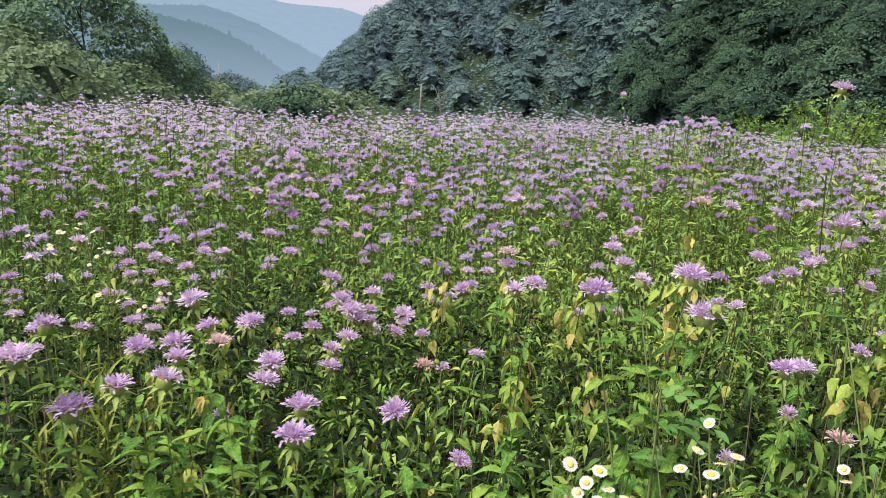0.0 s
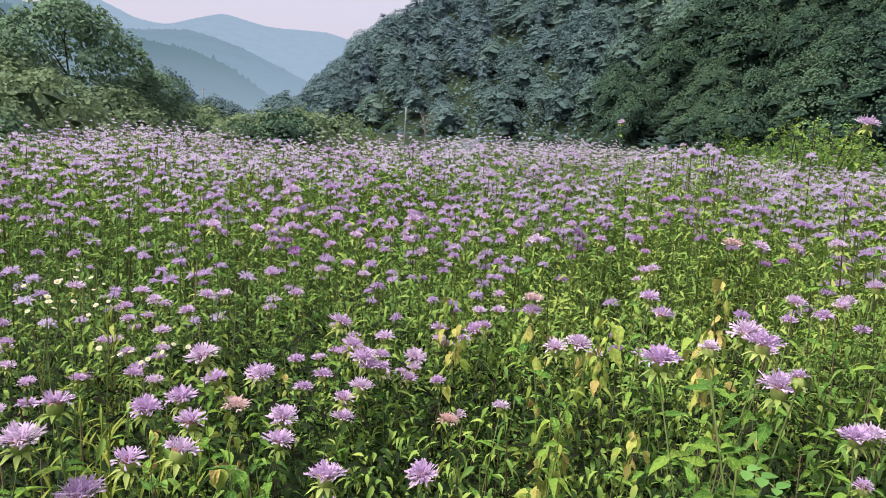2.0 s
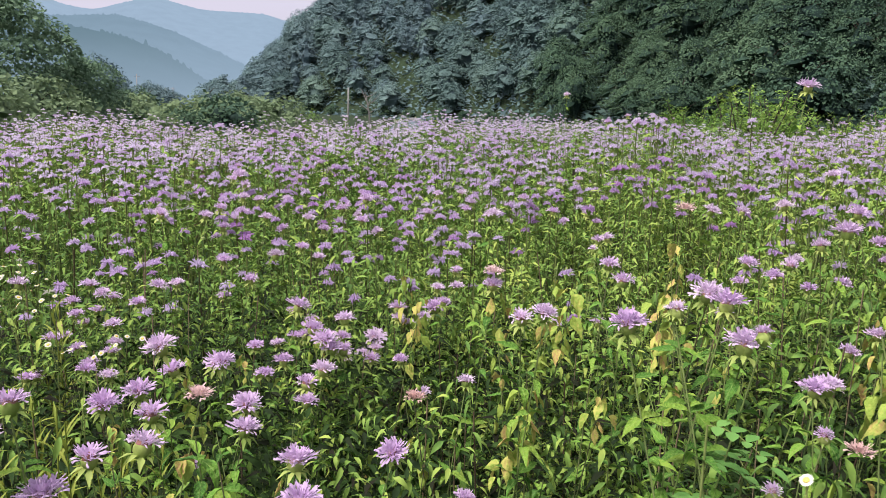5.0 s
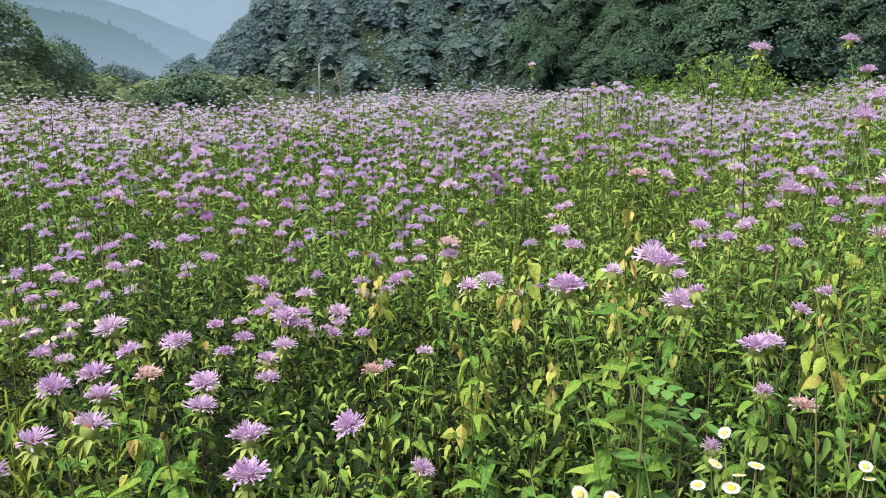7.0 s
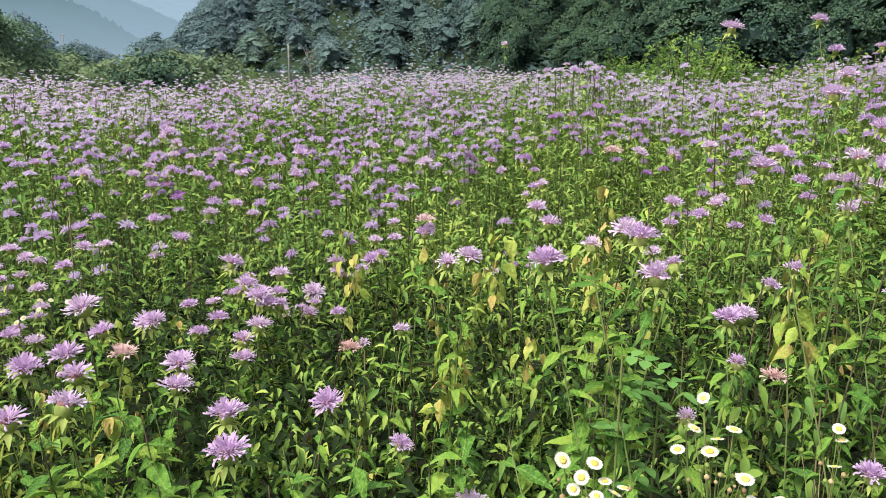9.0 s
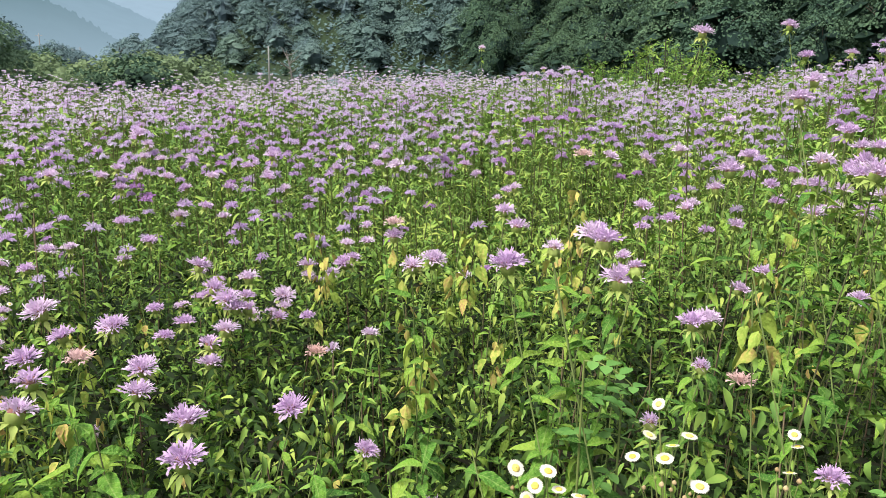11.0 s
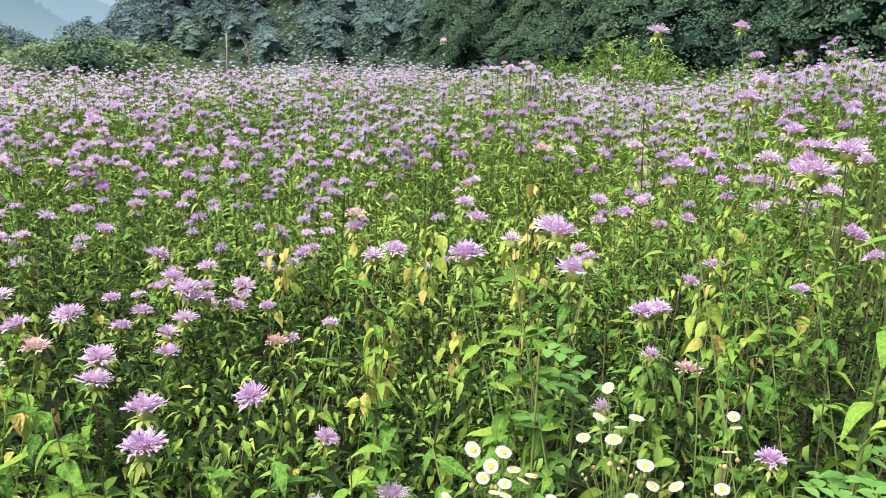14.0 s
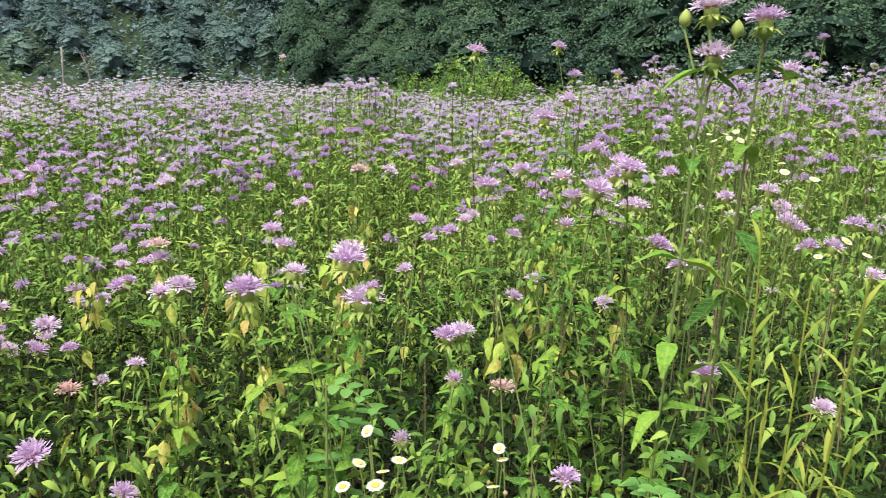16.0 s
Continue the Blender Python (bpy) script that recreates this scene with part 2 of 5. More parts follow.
def curl(widths, turn=1.6, fold=0.2):
    """A leaf one unit long that bends over evenly until its tip hangs."""
    rows = []
    for u, w in zip(np.linspace(0, 1, len(widths)), widths):
        y, z = math.sin(turn * u) / turn, (math.cos(turn * u) - 1) / turn
        rows.append([(-w / 2, y, z + fold * w), (0, y, z), (w / 2, y, z + fold * w)])
    return strip(rows)


def thing_mesh(name, mesh, parent=None, m=None):
    ob = new(name, mesh)
    if parent is not None:
        ob.parent = parent
    if m is not None:
        ob.matrix_basis = m
    return ob


def mat4(turn, place, size=1.0):
    s = np.broadcast_to(np.asarray(size, float), (3,))
    a = np.eye(4)
    a[:3, :3] = turn * s[None, :]
    a[:3, 3] = place
    return Matrix(a.tolist())


# ---- ground: one sheet from the meadow to the hillside and the horizon ----
def base_reach(az):
    return np.interp(az, [-22, -16.5, -6, 10, 25, 45, 90, 140], [430, 340, 255, 150, 108, 88, 82, 150])


def ridge(az):
    return np.interp(az, [-21, -16.5, -13.5, -11.5, -8.7, -6.5, 0, 20, 90, 140], [-1.0, -0.7, 2.3, 4.5, 6.3, 7.6, 12.4, 20, 24, 4])


def ground_z(x, y):
    x, y = np.asarray(x, float), np.asarray(y, float)
    r, az = np.hypot(x, y), np.degrees(np.arctan2(x, y))
    s = np.clip((r - 14) / 30, 0, 1)
    z = -3.0 * s * s * (3 - 2 * s)
    up = np.clip((r - base_reach(az)) * 0.58, 0, None)
    cap = np.clip(np.tan(np.radians(ridge(az))) * np.minimum(r, 620) + 3, 0, None)
    hill = np.where((az > -21) & (az < 140), np.minimum(up, cap), 0)
    return z + hill


gr = np.concatenate([[0, 0.6], np.geomspace(1.2, 56, 34), np.arange(60, 640, 5.0), np.geomspace(650, 4000, 12)])
ga = np.radians(np.concatenate([np.arange(-24, 64, 1.0), np.arange(64, 336.5, 2.0)]))
GX, GY = gr[:, None] * np.sin(ga), gr[:, None] * np.cos(ga)
gv, gt = strip(np.stack([GX, GY, ground_z(GX, GY)], -1))
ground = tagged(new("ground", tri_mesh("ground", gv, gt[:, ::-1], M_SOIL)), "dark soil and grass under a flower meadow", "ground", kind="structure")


# ---- mountains closing the valley, haze painted into their glow ----
def mountain(name, reach, azs, els, colour, wood, seed):
    g = np.random.default_rng(seed)
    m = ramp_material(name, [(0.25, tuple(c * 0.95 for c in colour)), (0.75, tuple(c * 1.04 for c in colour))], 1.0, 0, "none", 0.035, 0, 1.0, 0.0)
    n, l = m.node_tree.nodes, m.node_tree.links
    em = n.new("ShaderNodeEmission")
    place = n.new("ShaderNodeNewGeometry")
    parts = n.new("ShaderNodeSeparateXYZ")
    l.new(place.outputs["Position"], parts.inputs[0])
    # Haze painted by height: the emission turns pale towards the ridge's foot.
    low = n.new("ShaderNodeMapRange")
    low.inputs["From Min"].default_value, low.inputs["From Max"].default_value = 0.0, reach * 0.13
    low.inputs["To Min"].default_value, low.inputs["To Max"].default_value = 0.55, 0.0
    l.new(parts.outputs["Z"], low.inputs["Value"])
    foot_haze = n.new("ShaderNodeMix")
    foot_haze.data_type = "RGBA"
    foot_haze.inputs["B"].default_value = (0.375, 0.505, 0.60, 1)
    l.new(low.outputs["Result"], foot_haze.inputs["Factor"])
    l.new(n["Color Ramp"].outputs["Color"], foot_haze.inputs["A"])
    l.new(foot_haze.outputs["Result"], em.inputs["Color"])
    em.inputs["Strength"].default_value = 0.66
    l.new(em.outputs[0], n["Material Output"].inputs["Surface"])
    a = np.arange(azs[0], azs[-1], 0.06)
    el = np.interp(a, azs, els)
    el = np.convolve(np.pad(el, 20, "edge"), np.hanning(41) / np.hanning(41).sum(), "valid")
    el = el + wood * np.abs(np.convolve(g.normal(0, 1, len(a) + 2), [0.3, 0.4, 0.3], "valid"))
    rows = []
    for u in (0, 0.25, 0.5, 0.75, 1.0):
        r = reach * (1 + 0.5 * u)
        h = 1.45 + np.tan(np.radians(el)) * r * (u ** 0.85) - 12 * (1 - u)
        rows.append(np.stack([r * np.sin(np.radians(a)), r * np.cos(np.radians(a)), h], -1))
    v, t = strip(np.array(rows))
    return tagged(new(name, tri_mesh(name, v, t, m)), "wooded mountain ridge far up the valley, glowing in painted blue haze", "mountain", kind="structure")


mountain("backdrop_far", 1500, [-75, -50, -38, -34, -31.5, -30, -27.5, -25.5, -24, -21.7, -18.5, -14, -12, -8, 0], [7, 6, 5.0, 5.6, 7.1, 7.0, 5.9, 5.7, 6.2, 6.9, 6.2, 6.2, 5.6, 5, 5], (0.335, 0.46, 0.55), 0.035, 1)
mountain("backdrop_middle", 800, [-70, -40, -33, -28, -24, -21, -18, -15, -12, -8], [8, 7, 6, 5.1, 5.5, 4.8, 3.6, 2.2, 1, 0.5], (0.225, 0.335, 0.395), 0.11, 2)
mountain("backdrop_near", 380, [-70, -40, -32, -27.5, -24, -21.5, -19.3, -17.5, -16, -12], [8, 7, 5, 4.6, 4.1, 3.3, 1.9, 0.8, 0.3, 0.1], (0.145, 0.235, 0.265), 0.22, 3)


# ---- trees ----
def spray():
    """Three pointed leaves fanning from one point."""
    v = [(0, 0, 0)]
    t = []
    for a, ln, dz in ((-42, 0.8, -0.12), (3, 1.0, 0.05), (47, 0.75, -0.18)):
        c, s, k = math.cos(radians(a)), math.sin(radians(a)), len(v)
        v += [(s * ln * 0.75 - c * 0.19, c * ln * 0.75 + s * 0.19, dz * 0.6), (s * ln + c * 0.10, c * ln - s * 0.10, dz)]
        t += [(0, k, k + 1)]
    return np.array(v, float), np.array(t)


SPRAY = spray()


def lump(g):
    """A rough flattened dome, the inner leaf mass of one bough."""
    sides = 7
    ang = np.linspace(0, 2 * math.pi, sides + 1)[:-1]
    rows = []
    for u in (0.0, 0.5, 1.0):
        q = math.sin(math.pi * (0.12 + 0.88 * (1 - u))) ** 0.6 if u < 1 else 0.05
        w = g.uniform(0.74, 1.16, sides) * q
        ring = [(w[i] * math.cos(a), w[i] * math.sin(a), -0.75 + 1.65 * u + g.uniform(-0.16, 0.16)) for i, a in enumerate(ang)]
        rows.append(ring + ring[:1])
    return strip(rows)


TUFT = (np.array([(-0.10, 0, 0), (0.42, 0.55, 0.05), (0.0, 1.0, -0.12), (-0.38, 0.62, 0.0)], float), np.array([(0, 1, 2), (0, 2, 3)]))
CHIP = (np.array([(-0.12, 0, 0), (0.45, 0.5, 0.03), (-0.30, 0.9, -0.08)], float), np.array([(0, 1, 2)]))


def crown_pile(g, height, width, low, clumps, per, leaf, flat=0.5, core=0.62, shape=None, shade_core=0.42, inner=0.08):
    """A mounded crown: boughs stacked round cores toned dark as painted shade, leaves on top and on the rim of each,
    few below.
    """
    pile = Pile()
    hz = height - low
    mid = np.array([0, 0, low + hz * 0.42])
    # Middle core at tone 0 paints the crown's inner shade.
    if shade_core:
        pile.put(lump(g), np.eye(3)[None], [mid], np.array([[width * 0.5 * shade_core, width * 0.5 * shade_core, hz * 0.44]]), 0.0)
    for i in range(clumps):
        u = (i + 0.5) / clumps
        w = math.sqrt(max(0.0, 1 - (1.75 * u - 0.72) ** 2)) if u > 0.41 else 0.80 + 0.48 * u
        a = i * 2.39996 + g.uniform(-0.4, 0.4)
        q = width * 0.5 * w * g.uniform(0.66, 0.86)
        c = np.array([math.cos(a) * q, math.sin(a) * q, low + hz * (0.10 + 0.80 * u) + g.uniform(-0.04, 0.04) * hz])
        cr = width * g.uniform(0.15, 0.27)
        sag = np.array([math.cos(a), math.sin(a), 0]) * g.uniform(0.15, 0.60)
        shade = g.normal(0, 0.06)
        turn = np.eye(3)
        turn[2, :2] = -sag[:2]
        # Bough core set low; a small inner tone paints the shaded underside.
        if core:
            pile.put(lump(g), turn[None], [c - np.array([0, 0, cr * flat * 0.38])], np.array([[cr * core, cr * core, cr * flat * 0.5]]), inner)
        k = max(8, int(per * (cr / (width * 0.18)) ** 2))
        d = unit(g.normal(0, 1, (k, 3)) + np.array([math.cos(a) * 0.35, math.sin(a) * 0.35, 0.65]))
        d[:, 2] = np.where(d[:, 2] < -0.35, -d[:, 2], d[:, 2])
        ang = np.arctan2(d[:, 1], d[:, 0])
        lobes = 1 + 0.18 * np.sin(ang * 3 + i) + 0.10 * np.sin(ang * 5 + 2.3 * i)
        p = c + (d * cr * np.array([1, 1, flat]) * (lobes * g.uniform(0.84, 1.08, k))[:, None]) @ turn.T
        fwd = unit(d * np.array([1, 1, 0.1]) + g.normal(0, 0.5, (k, 3)) - np.array([0, 0, 0.35]))
        whole = unit((p - mid) / np.array([width * 0.5, width * 0.5, hz * 0.55]))
        nrm = unit(d * 1.1 + whole * 0.6 + np.array([0, 0, 0.10]) + g.normal(0, 0.12, (k, 3)))
        tone = np.clip(0.44 + shade + g.normal(0, 0.07, k), 0, 1)
        pile.put(shape or TUFT, basis(fwd, nrm), p, leaf * g.uniform(0.55, 1.4, k), tone)
    return pile


def wood_pile(g, height, low, width, r0, limbs):
    pile = Pile()
    zs = np.linspace(0, height * 0.9, 7)
    path = np.stack([np.cumsum(g.normal(0, 0.10, 7)) * height / 9, np.cumsum(g.normal(0, 0.10, 7)) * height / 9, zs], -1)
    path[0] = 0
    path[0, 2] = -0.4
    one = np.eye(3)[None]
    pile.put(tube(path, np.linspace(r0, r0 * 0.25, 7), 7), one, [(0, 0, 0)], 1.0, 0.5)
    for i in range(limbs):
        u = g.uniform(max(0.25, low / height), 0.9)
        b = np.array([np.interp(u * height * 0.9, zs, path[:, k]) for k in range(3)])
        a = i * 2.4 + g.uniform(-0.4, 0.4)
        ln = width * 0.42 * (1.15 - 0.7 * u)
        e = b + np.array([math.cos(a) * ln, math.sin(a) * ln, ln * g.uniform(0.3, 0.8)])
        m = (b + e) / 2 + np.array([0, 0, ln * 0.10])
        pile.put(tube([b, m, e], [r0 * 0.42, r0 * 0.28, r0 * 0.08], 5), one, [(0, 0, 0)], 1.0, 0.5)
    return pile


def tree_pair(seed, height, width, low, clumps, per, leaf, material, flat=0.5, r0=0.16, limbs=9, core=0.62, shade_core=0.42, shape=None):
    g = np.random.default_rng(seed)
    return (wood_pile(g, height, low, width, r0, limbs).mesh("trunk", M_BARK),
            crown_pile(g, height, width, low, clumps, per, leaf, flat, core, shape, shade_core).mesh("crown", material, False))


def plant_tree(name, pair, x, y, turn, size, label, category, group, z=None):
    root = tagged(new(name), label, category, group)
    root.matrix_basis = Matrix.Translation((x, y, float(ground_z(x, y)) if z is None else z)) @ Euler((0, 0, turn)).to_matrix().to_4x4() @ Matrix.Diagonal((*size, 1))
    thing_mesh("trunk", pair[0], root)
    thing_mesh("crown", pair[1], root)
    return root


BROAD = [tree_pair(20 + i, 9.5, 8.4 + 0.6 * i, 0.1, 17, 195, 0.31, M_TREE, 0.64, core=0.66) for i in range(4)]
PINES = [tree_pair(30 + i, 11.5, 5.0, 1.0, 24, 80, 0.28, M_PINE_HAZE, 0.42) for i in range(2)]

spots = []
g = np.random.default_rng(11)
for r in np.arange(76, 620, 9.0):
    for az in np.arange(-17.5, 58, math.degrees(9.6 / r)):
        rr, aa = r + g.uniform(-1.6, 1.6), az + g.uniform(-0.3, 0.3) * math.degrees(9.6 / r)
        x, y = rr * math.sin(radians(aa)), rr * math.cos(radians(aa))
        back = rr - float(base_reach(aa))
        if back < 0:
            continue
        z = float(ground_z(x, y))
        up = math.degrees(math.atan2(z - 1.45, rr))
        behind = z < float(ground_z(x * 0.97, y * 0.97)) + 0.3 and back > 20 and aa > -14
        if up > 10.4 or behind:
            continue
        spots.append((rr, aa, x, y, z))
spots.sort()
far_broad, mid_broad, upper_broad, far_pine = Pile(), Pile(), Pile(), Pile()
gf = np.random.default_rng(12)
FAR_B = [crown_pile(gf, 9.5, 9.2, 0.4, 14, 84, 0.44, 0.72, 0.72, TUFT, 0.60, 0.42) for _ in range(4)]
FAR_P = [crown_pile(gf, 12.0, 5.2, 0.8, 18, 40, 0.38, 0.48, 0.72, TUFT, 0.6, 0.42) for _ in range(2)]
for i, (rr, aa, x, y, z) in enumerate(spots):
    pine = gf.uniform() < (0.34 if aa < -1 and z > 8 else (0.08 if aa < 8 else 0.0))
    k, turn, sc = int(gf.integers(0, 12)), gf.uniform(0, 6.28), gf.uniform(0.78, 1.38)
    if rr > 150:
        sc *= 1.14
    if i < 76:
        plant_tree("pine_tree" if pine else "broadleaf_tree", PINES[k % 2] if pine else BROAD[k % 4], x, y, turn, (sc, sc, sc * gf.uniform(1.0, 1.3)),
                   "dark green pine on the wooded hillside" if pine else "dark green broadleaf tree at the foot of a wooded hillside", "tree", "trees of the hillside")
    else:
        src = (FAR_P[k % 2] if pine else FAR_B[k % 4])
        v, t = src.shape()
        c, s = math.cos(turn), math.sin(turn)
        rot = np.array([[c, -s, 0], [s, c, 0], [0, 0, 1]])
        # Distance picks how much haze the leaf colour holds.
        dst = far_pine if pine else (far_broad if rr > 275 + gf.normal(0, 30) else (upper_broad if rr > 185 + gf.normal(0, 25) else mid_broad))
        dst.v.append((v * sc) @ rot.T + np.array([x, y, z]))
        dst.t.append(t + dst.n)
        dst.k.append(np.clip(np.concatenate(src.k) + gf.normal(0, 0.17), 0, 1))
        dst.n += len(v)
tagged(new("hillside_woods", far_broad.mesh("hillside_woods", M_FAR_HAZE, False)), "dense broadleaf woods covering the hillside, blue haze painted into their green", "woods", kind="stuff")
tagged(new("upper_slope_woods", upper_broad.mesh("upper_slope_woods", M_MIDFAR_HAZE, False)), "dense broadleaf woods on the upper slope, their green greyed by painted haze", "woods", kind="stuff")
tagged(new("foothill_woods", mid_broad.mesh("foothill_woods", M_MID_HAZE, False)), "dense dark green woods low on the hillside, slight haze in the colour", "woods", kind="stuff")
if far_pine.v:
    tagged(new("hillside_pines", far_pine.mesh("hillside_pines", M_PINE_HAZE, False)), "dark pines among the hillside woods, turned bluish by painted haze", "woods", kind="stuff")
gb = np.random.default_rng(15)
n = 52000
ca = gb.uniform(-17, 57, n)
cq = base_reach(ca) * gb.uniform(0.97, 1.75, n)
cx, cy = cq * np.sin(np.radians(ca)), cq * np.cos(np.radians(ca))
cb = gb.uniform(0, 6.28, n)
lie = basis(np.stack([np.cos(cb), np.sin(cb), gb.normal(0.2, 0.3, n)], -1), unit(np.stack([gb.normal(0, 0.4, n), gb.normal(-0.4, 0.4, n), np.ones(n)], -1)))
# Low tones paint the shaded gaps between crowns.
root_at, spread, shade = np.stack([cx, cy, ground_z(cx, cy) + gb.uniform(0, 0.8, n)], -1), gb.uniform(1.0, 2.2, n), gb.uniform(0.0, 0.35, n)
# Beyond 190 m the chips take the far, hazed green.
for name, sel, leafage in (("foothill_undergrowth", cq < 190, M_MID_HAZE), ("hillside_undergrowth", cq >= 190, M_FAR_HAZE)):
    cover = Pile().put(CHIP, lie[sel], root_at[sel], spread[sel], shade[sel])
    tagged(new(name, cover.mesh(name, leafage, False)), "low undergrowth between the hillside trees, shade and haze painted into its green", "undergrowth", kind="stuff")
# Valley trees share the far hill's hazed green.
FAR_TREE = [tree_pair(60 + i, 9.5, 8.0, 0.2, 20, 80, 0.42, M_FAR_HAZE, 0.60, shape=CHIP) for i in range(3)]


# ---- bergamot: shapes shared by all plants ----
EYE = np.array([0.10, 0.06, 1.475])
LEAF_WIDE = (0.025, 0.25, 0.37, 0.34, 0.25, 0.13, 0.012)
LEAF_SHAPES = [blade(LEAF_WIDE, 0.35, 0.22), curl(LEAF_WIDE, 1.2, 0.26), curl(LEAF_WIDE, 2.1, 0.18), blade(LEAF_WIDE, 0.55, 0.30)]
LEAF_SHAPES = [(v + np.stack([0.05 * s * v[:, 1] ** 2, 0 * v[:, 1], 0.03 * np.sin(9 * v[:, 1] + i)], -1), t) for i, ((v, t), s) in enumerate(zip(LEAF_SHAPES, (1, -2, 2, -1)))]
SLIM_WIDE = (0.03, 0.27, 0.29, 0.15, 0.012)
SLIM_SHAPES = [blade(SLIM_WIDE, 0.4, 0.22), curl(SLIM_WIDE, 1.4, 0.26), curl(SLIM_WIDE, 2.4, 0.18), blade(SLIM_WIDE, 0.7, 0.30)]
LEAF_MESHES = [tri_mesh("leaf", v, t, M_LEAF) for v, t in LEAF_SHAPES]
gw = np.random.default_rng(31)
WILT_MESHES = []
for ws, ar, fo in (((0.05, 0.36, 0.50, 0.46, 0.32, 0.16, 0.02), 0.30, -0.30), ((0.05, 0.40, 0.54, 0.42, 0.34, 0.18, 0.02), 0.20, 0.35), ((0.06, 0.38, 0.46, 0.40, 0.24, 0.12, 0.02), 0.45, -0.40)):
    v, t = blade(ws, ar, fo)
    WILT_MESHES.append(tri_mesh("wilted_leaf", v + gw.normal(0, 0.022, v.shape), t, M_WILT))
SMALL_LEAF = blade((0.06, 0.36, 0.02), 0.45, 0.25)
SLIM_LEAF = (np.array([(0, 0, 0), (-0.13, 0.36, 0.06), (0.13, 0.36, 0.06), (0, 0.40, 0.0), (0, 1, -0.42)], float), np.array([(0, 3, 1), (0, 2, 3), (1, 3, 4), (3, 2, 4)]))
FAR_LEAF = (np.array([(0, 0, 0), (-0.17, 0.45, 0.03), (0, 1, -0.25), (0.17, 0.45, 0.03)], float), np.array([(0, 2, 1), (0, 3, 2)]))


def head_shapes(seed, straps, spikes, full=1.0):
    """A ragged flower head about one unit across: petals, dark disc, and green cup with bracts."""
    g = np.random.default_rng(seed)
    petals, disc, cup = Pile(), Pile(), Pile()
    for i in range(straps):
        a = i * 2.39996 + g.uniform(-0.35, 0.35)
        out = (i + 0.5) / straps
        lift = radians(80 - 54 * out ** 0.9 + g.uniform(-18, 18))
        ln, w = g.uniform(0.17, 0.29) * full, g.uniform(0.034, 0.052)
        r0 = 0.03 + 0.20 * out
        sag, twist = g.uniform(-0.05, 0.50), g.uniform(-0.9, 0.9)
        bend = g.normal(0, 0.11)
        rows = []
        for u, ww in ((0, 0.45), (0.35, 0.60), (0.65, 1.0), (0.88, 1.25), (1.0, 0.85)):
            q = r0 + ln * u * math.cos(lift) * (1 - 0.10 * sag * u)
            z = 0.05 + ln * u * math.sin(lift) - sag * ln * u ** 2.6 + 0.06 * (1 - out)
            tw, y = twist * u, bend * ln * u * u * 3
            cy, cz = w * ww * math.cos(tw) * 0.5, w * ww * math.sin(tw) * 0.5
            notch = 0.05 * ln * (u == 1.0)
            rows.append([(q, y - cy, z - cz), (q - notch, y, z + 0.22 * w * ww), (q, y + cy, z + cz)])
        c, s = math.cos(a), math.sin(a)
        petals.put(strip(rows), [[[c, -s, 0], [s, c, 0], [0, 0, 1]]], [(0, 0, 0)], 1.0, g.uniform(0.2, 0.8))
    for i in range(spikes):
        a = i * 2.39996 + 1.1 + g.uniform(-0.3, 0.3)
        lift = radians(g.uniform(5, 80))
        ln, w = g.uniform(0.16, 0.31) * full, 0.010
        r0 = g.uniform(0.04, 0.15)
        rows = []
        for u, ww in ((0, 1.3), (0.55, 1.2), (1.0, 0.7)):
            q, z = r0 + ln * u * math.cos(lift) + 0.05 * u * u, 0.09 + ln * u * math.sin(lift)
            rows.append([(q, -w * ww, z), (q, w * ww, z + 0.008)])
        c, s = math.cos(a), math.sin(a)
        petals.put(strip(rows), [[[c, -s, 0], [s, c, 0], [0, 0, 1]]], [(0, 0, 0)], 1.0, g.uniform(0.2, 0.8))
    ang = np.linspace(0, 2 * math.pi, 11)
    dome = [[(r * math.cos(a) * (1 + 0.12 * math.sin(5 * a + 9 * r)), r * math.sin(a), z) for a in ang] for r, z in ((0.15, 0.02), (0.145, 0.08), (0.10, 0.125), (0.004, 0.14))]
    disc.put(strip(dome), np.eye(3)[None], [(0, 0, 0)])
    bowl = [[(r * math.cos(a), r * math.sin(a), z) for a in ang] for r, z in ((0.02, -0.26), (0.10, -0.22), (0.165, -0.10), (0.17, 0.0), (0.14, 0.05))]
    cup.put(strip(bowl), np.eye(3)[None], [(0, 0, 0)])
    for i in range(8):
        a = i * 0.785 + g.uniform(-0.2, 0.2)
        d = np.array([math.cos(a), math.sin(a), g.uniform(-0.35, 0.25)])
        cup.put(SMALL_LEAF, basis(d[None]), [d * 0.06 + np.array([0, 0, -0.16])], g.uniform(0.28, 0.42), 0.5)
    return petals, disc, cup


HEADS = []
for i, (st, sp, fu) in enumerate(((156, 40, 1.10), (140, 44, 1.14), (164, 36, 1.06), (128, 40, 1.04), (150, 48, 1.12), (70, 34, 0.9))):
    a, b, c = head_shapes(50 + i, st, sp, fu)
    HEADS.append((a.mesh("petals", M_PETAL), b.mesh("disc", M_DISC), c.mesh("calyx", M_BRACT)))


def add_head(root, place, size, k, g, tilt=0.14):
    d = unit(np.array([g.normal(0, tilt), g.normal(0, tilt), 1.0]))
    turn = basis(np.cross(d, [math.cos(k), math.sin(k), 0.1]), d)
    pe, di, br = HEADS[k % len(HEADS)]
    head = thing_mesh("flower_head", pe, root, mat4(turn, place, size))
    thing_mesh("disc", di, head)
    thing_mesh("calyx", br, head)
    return head


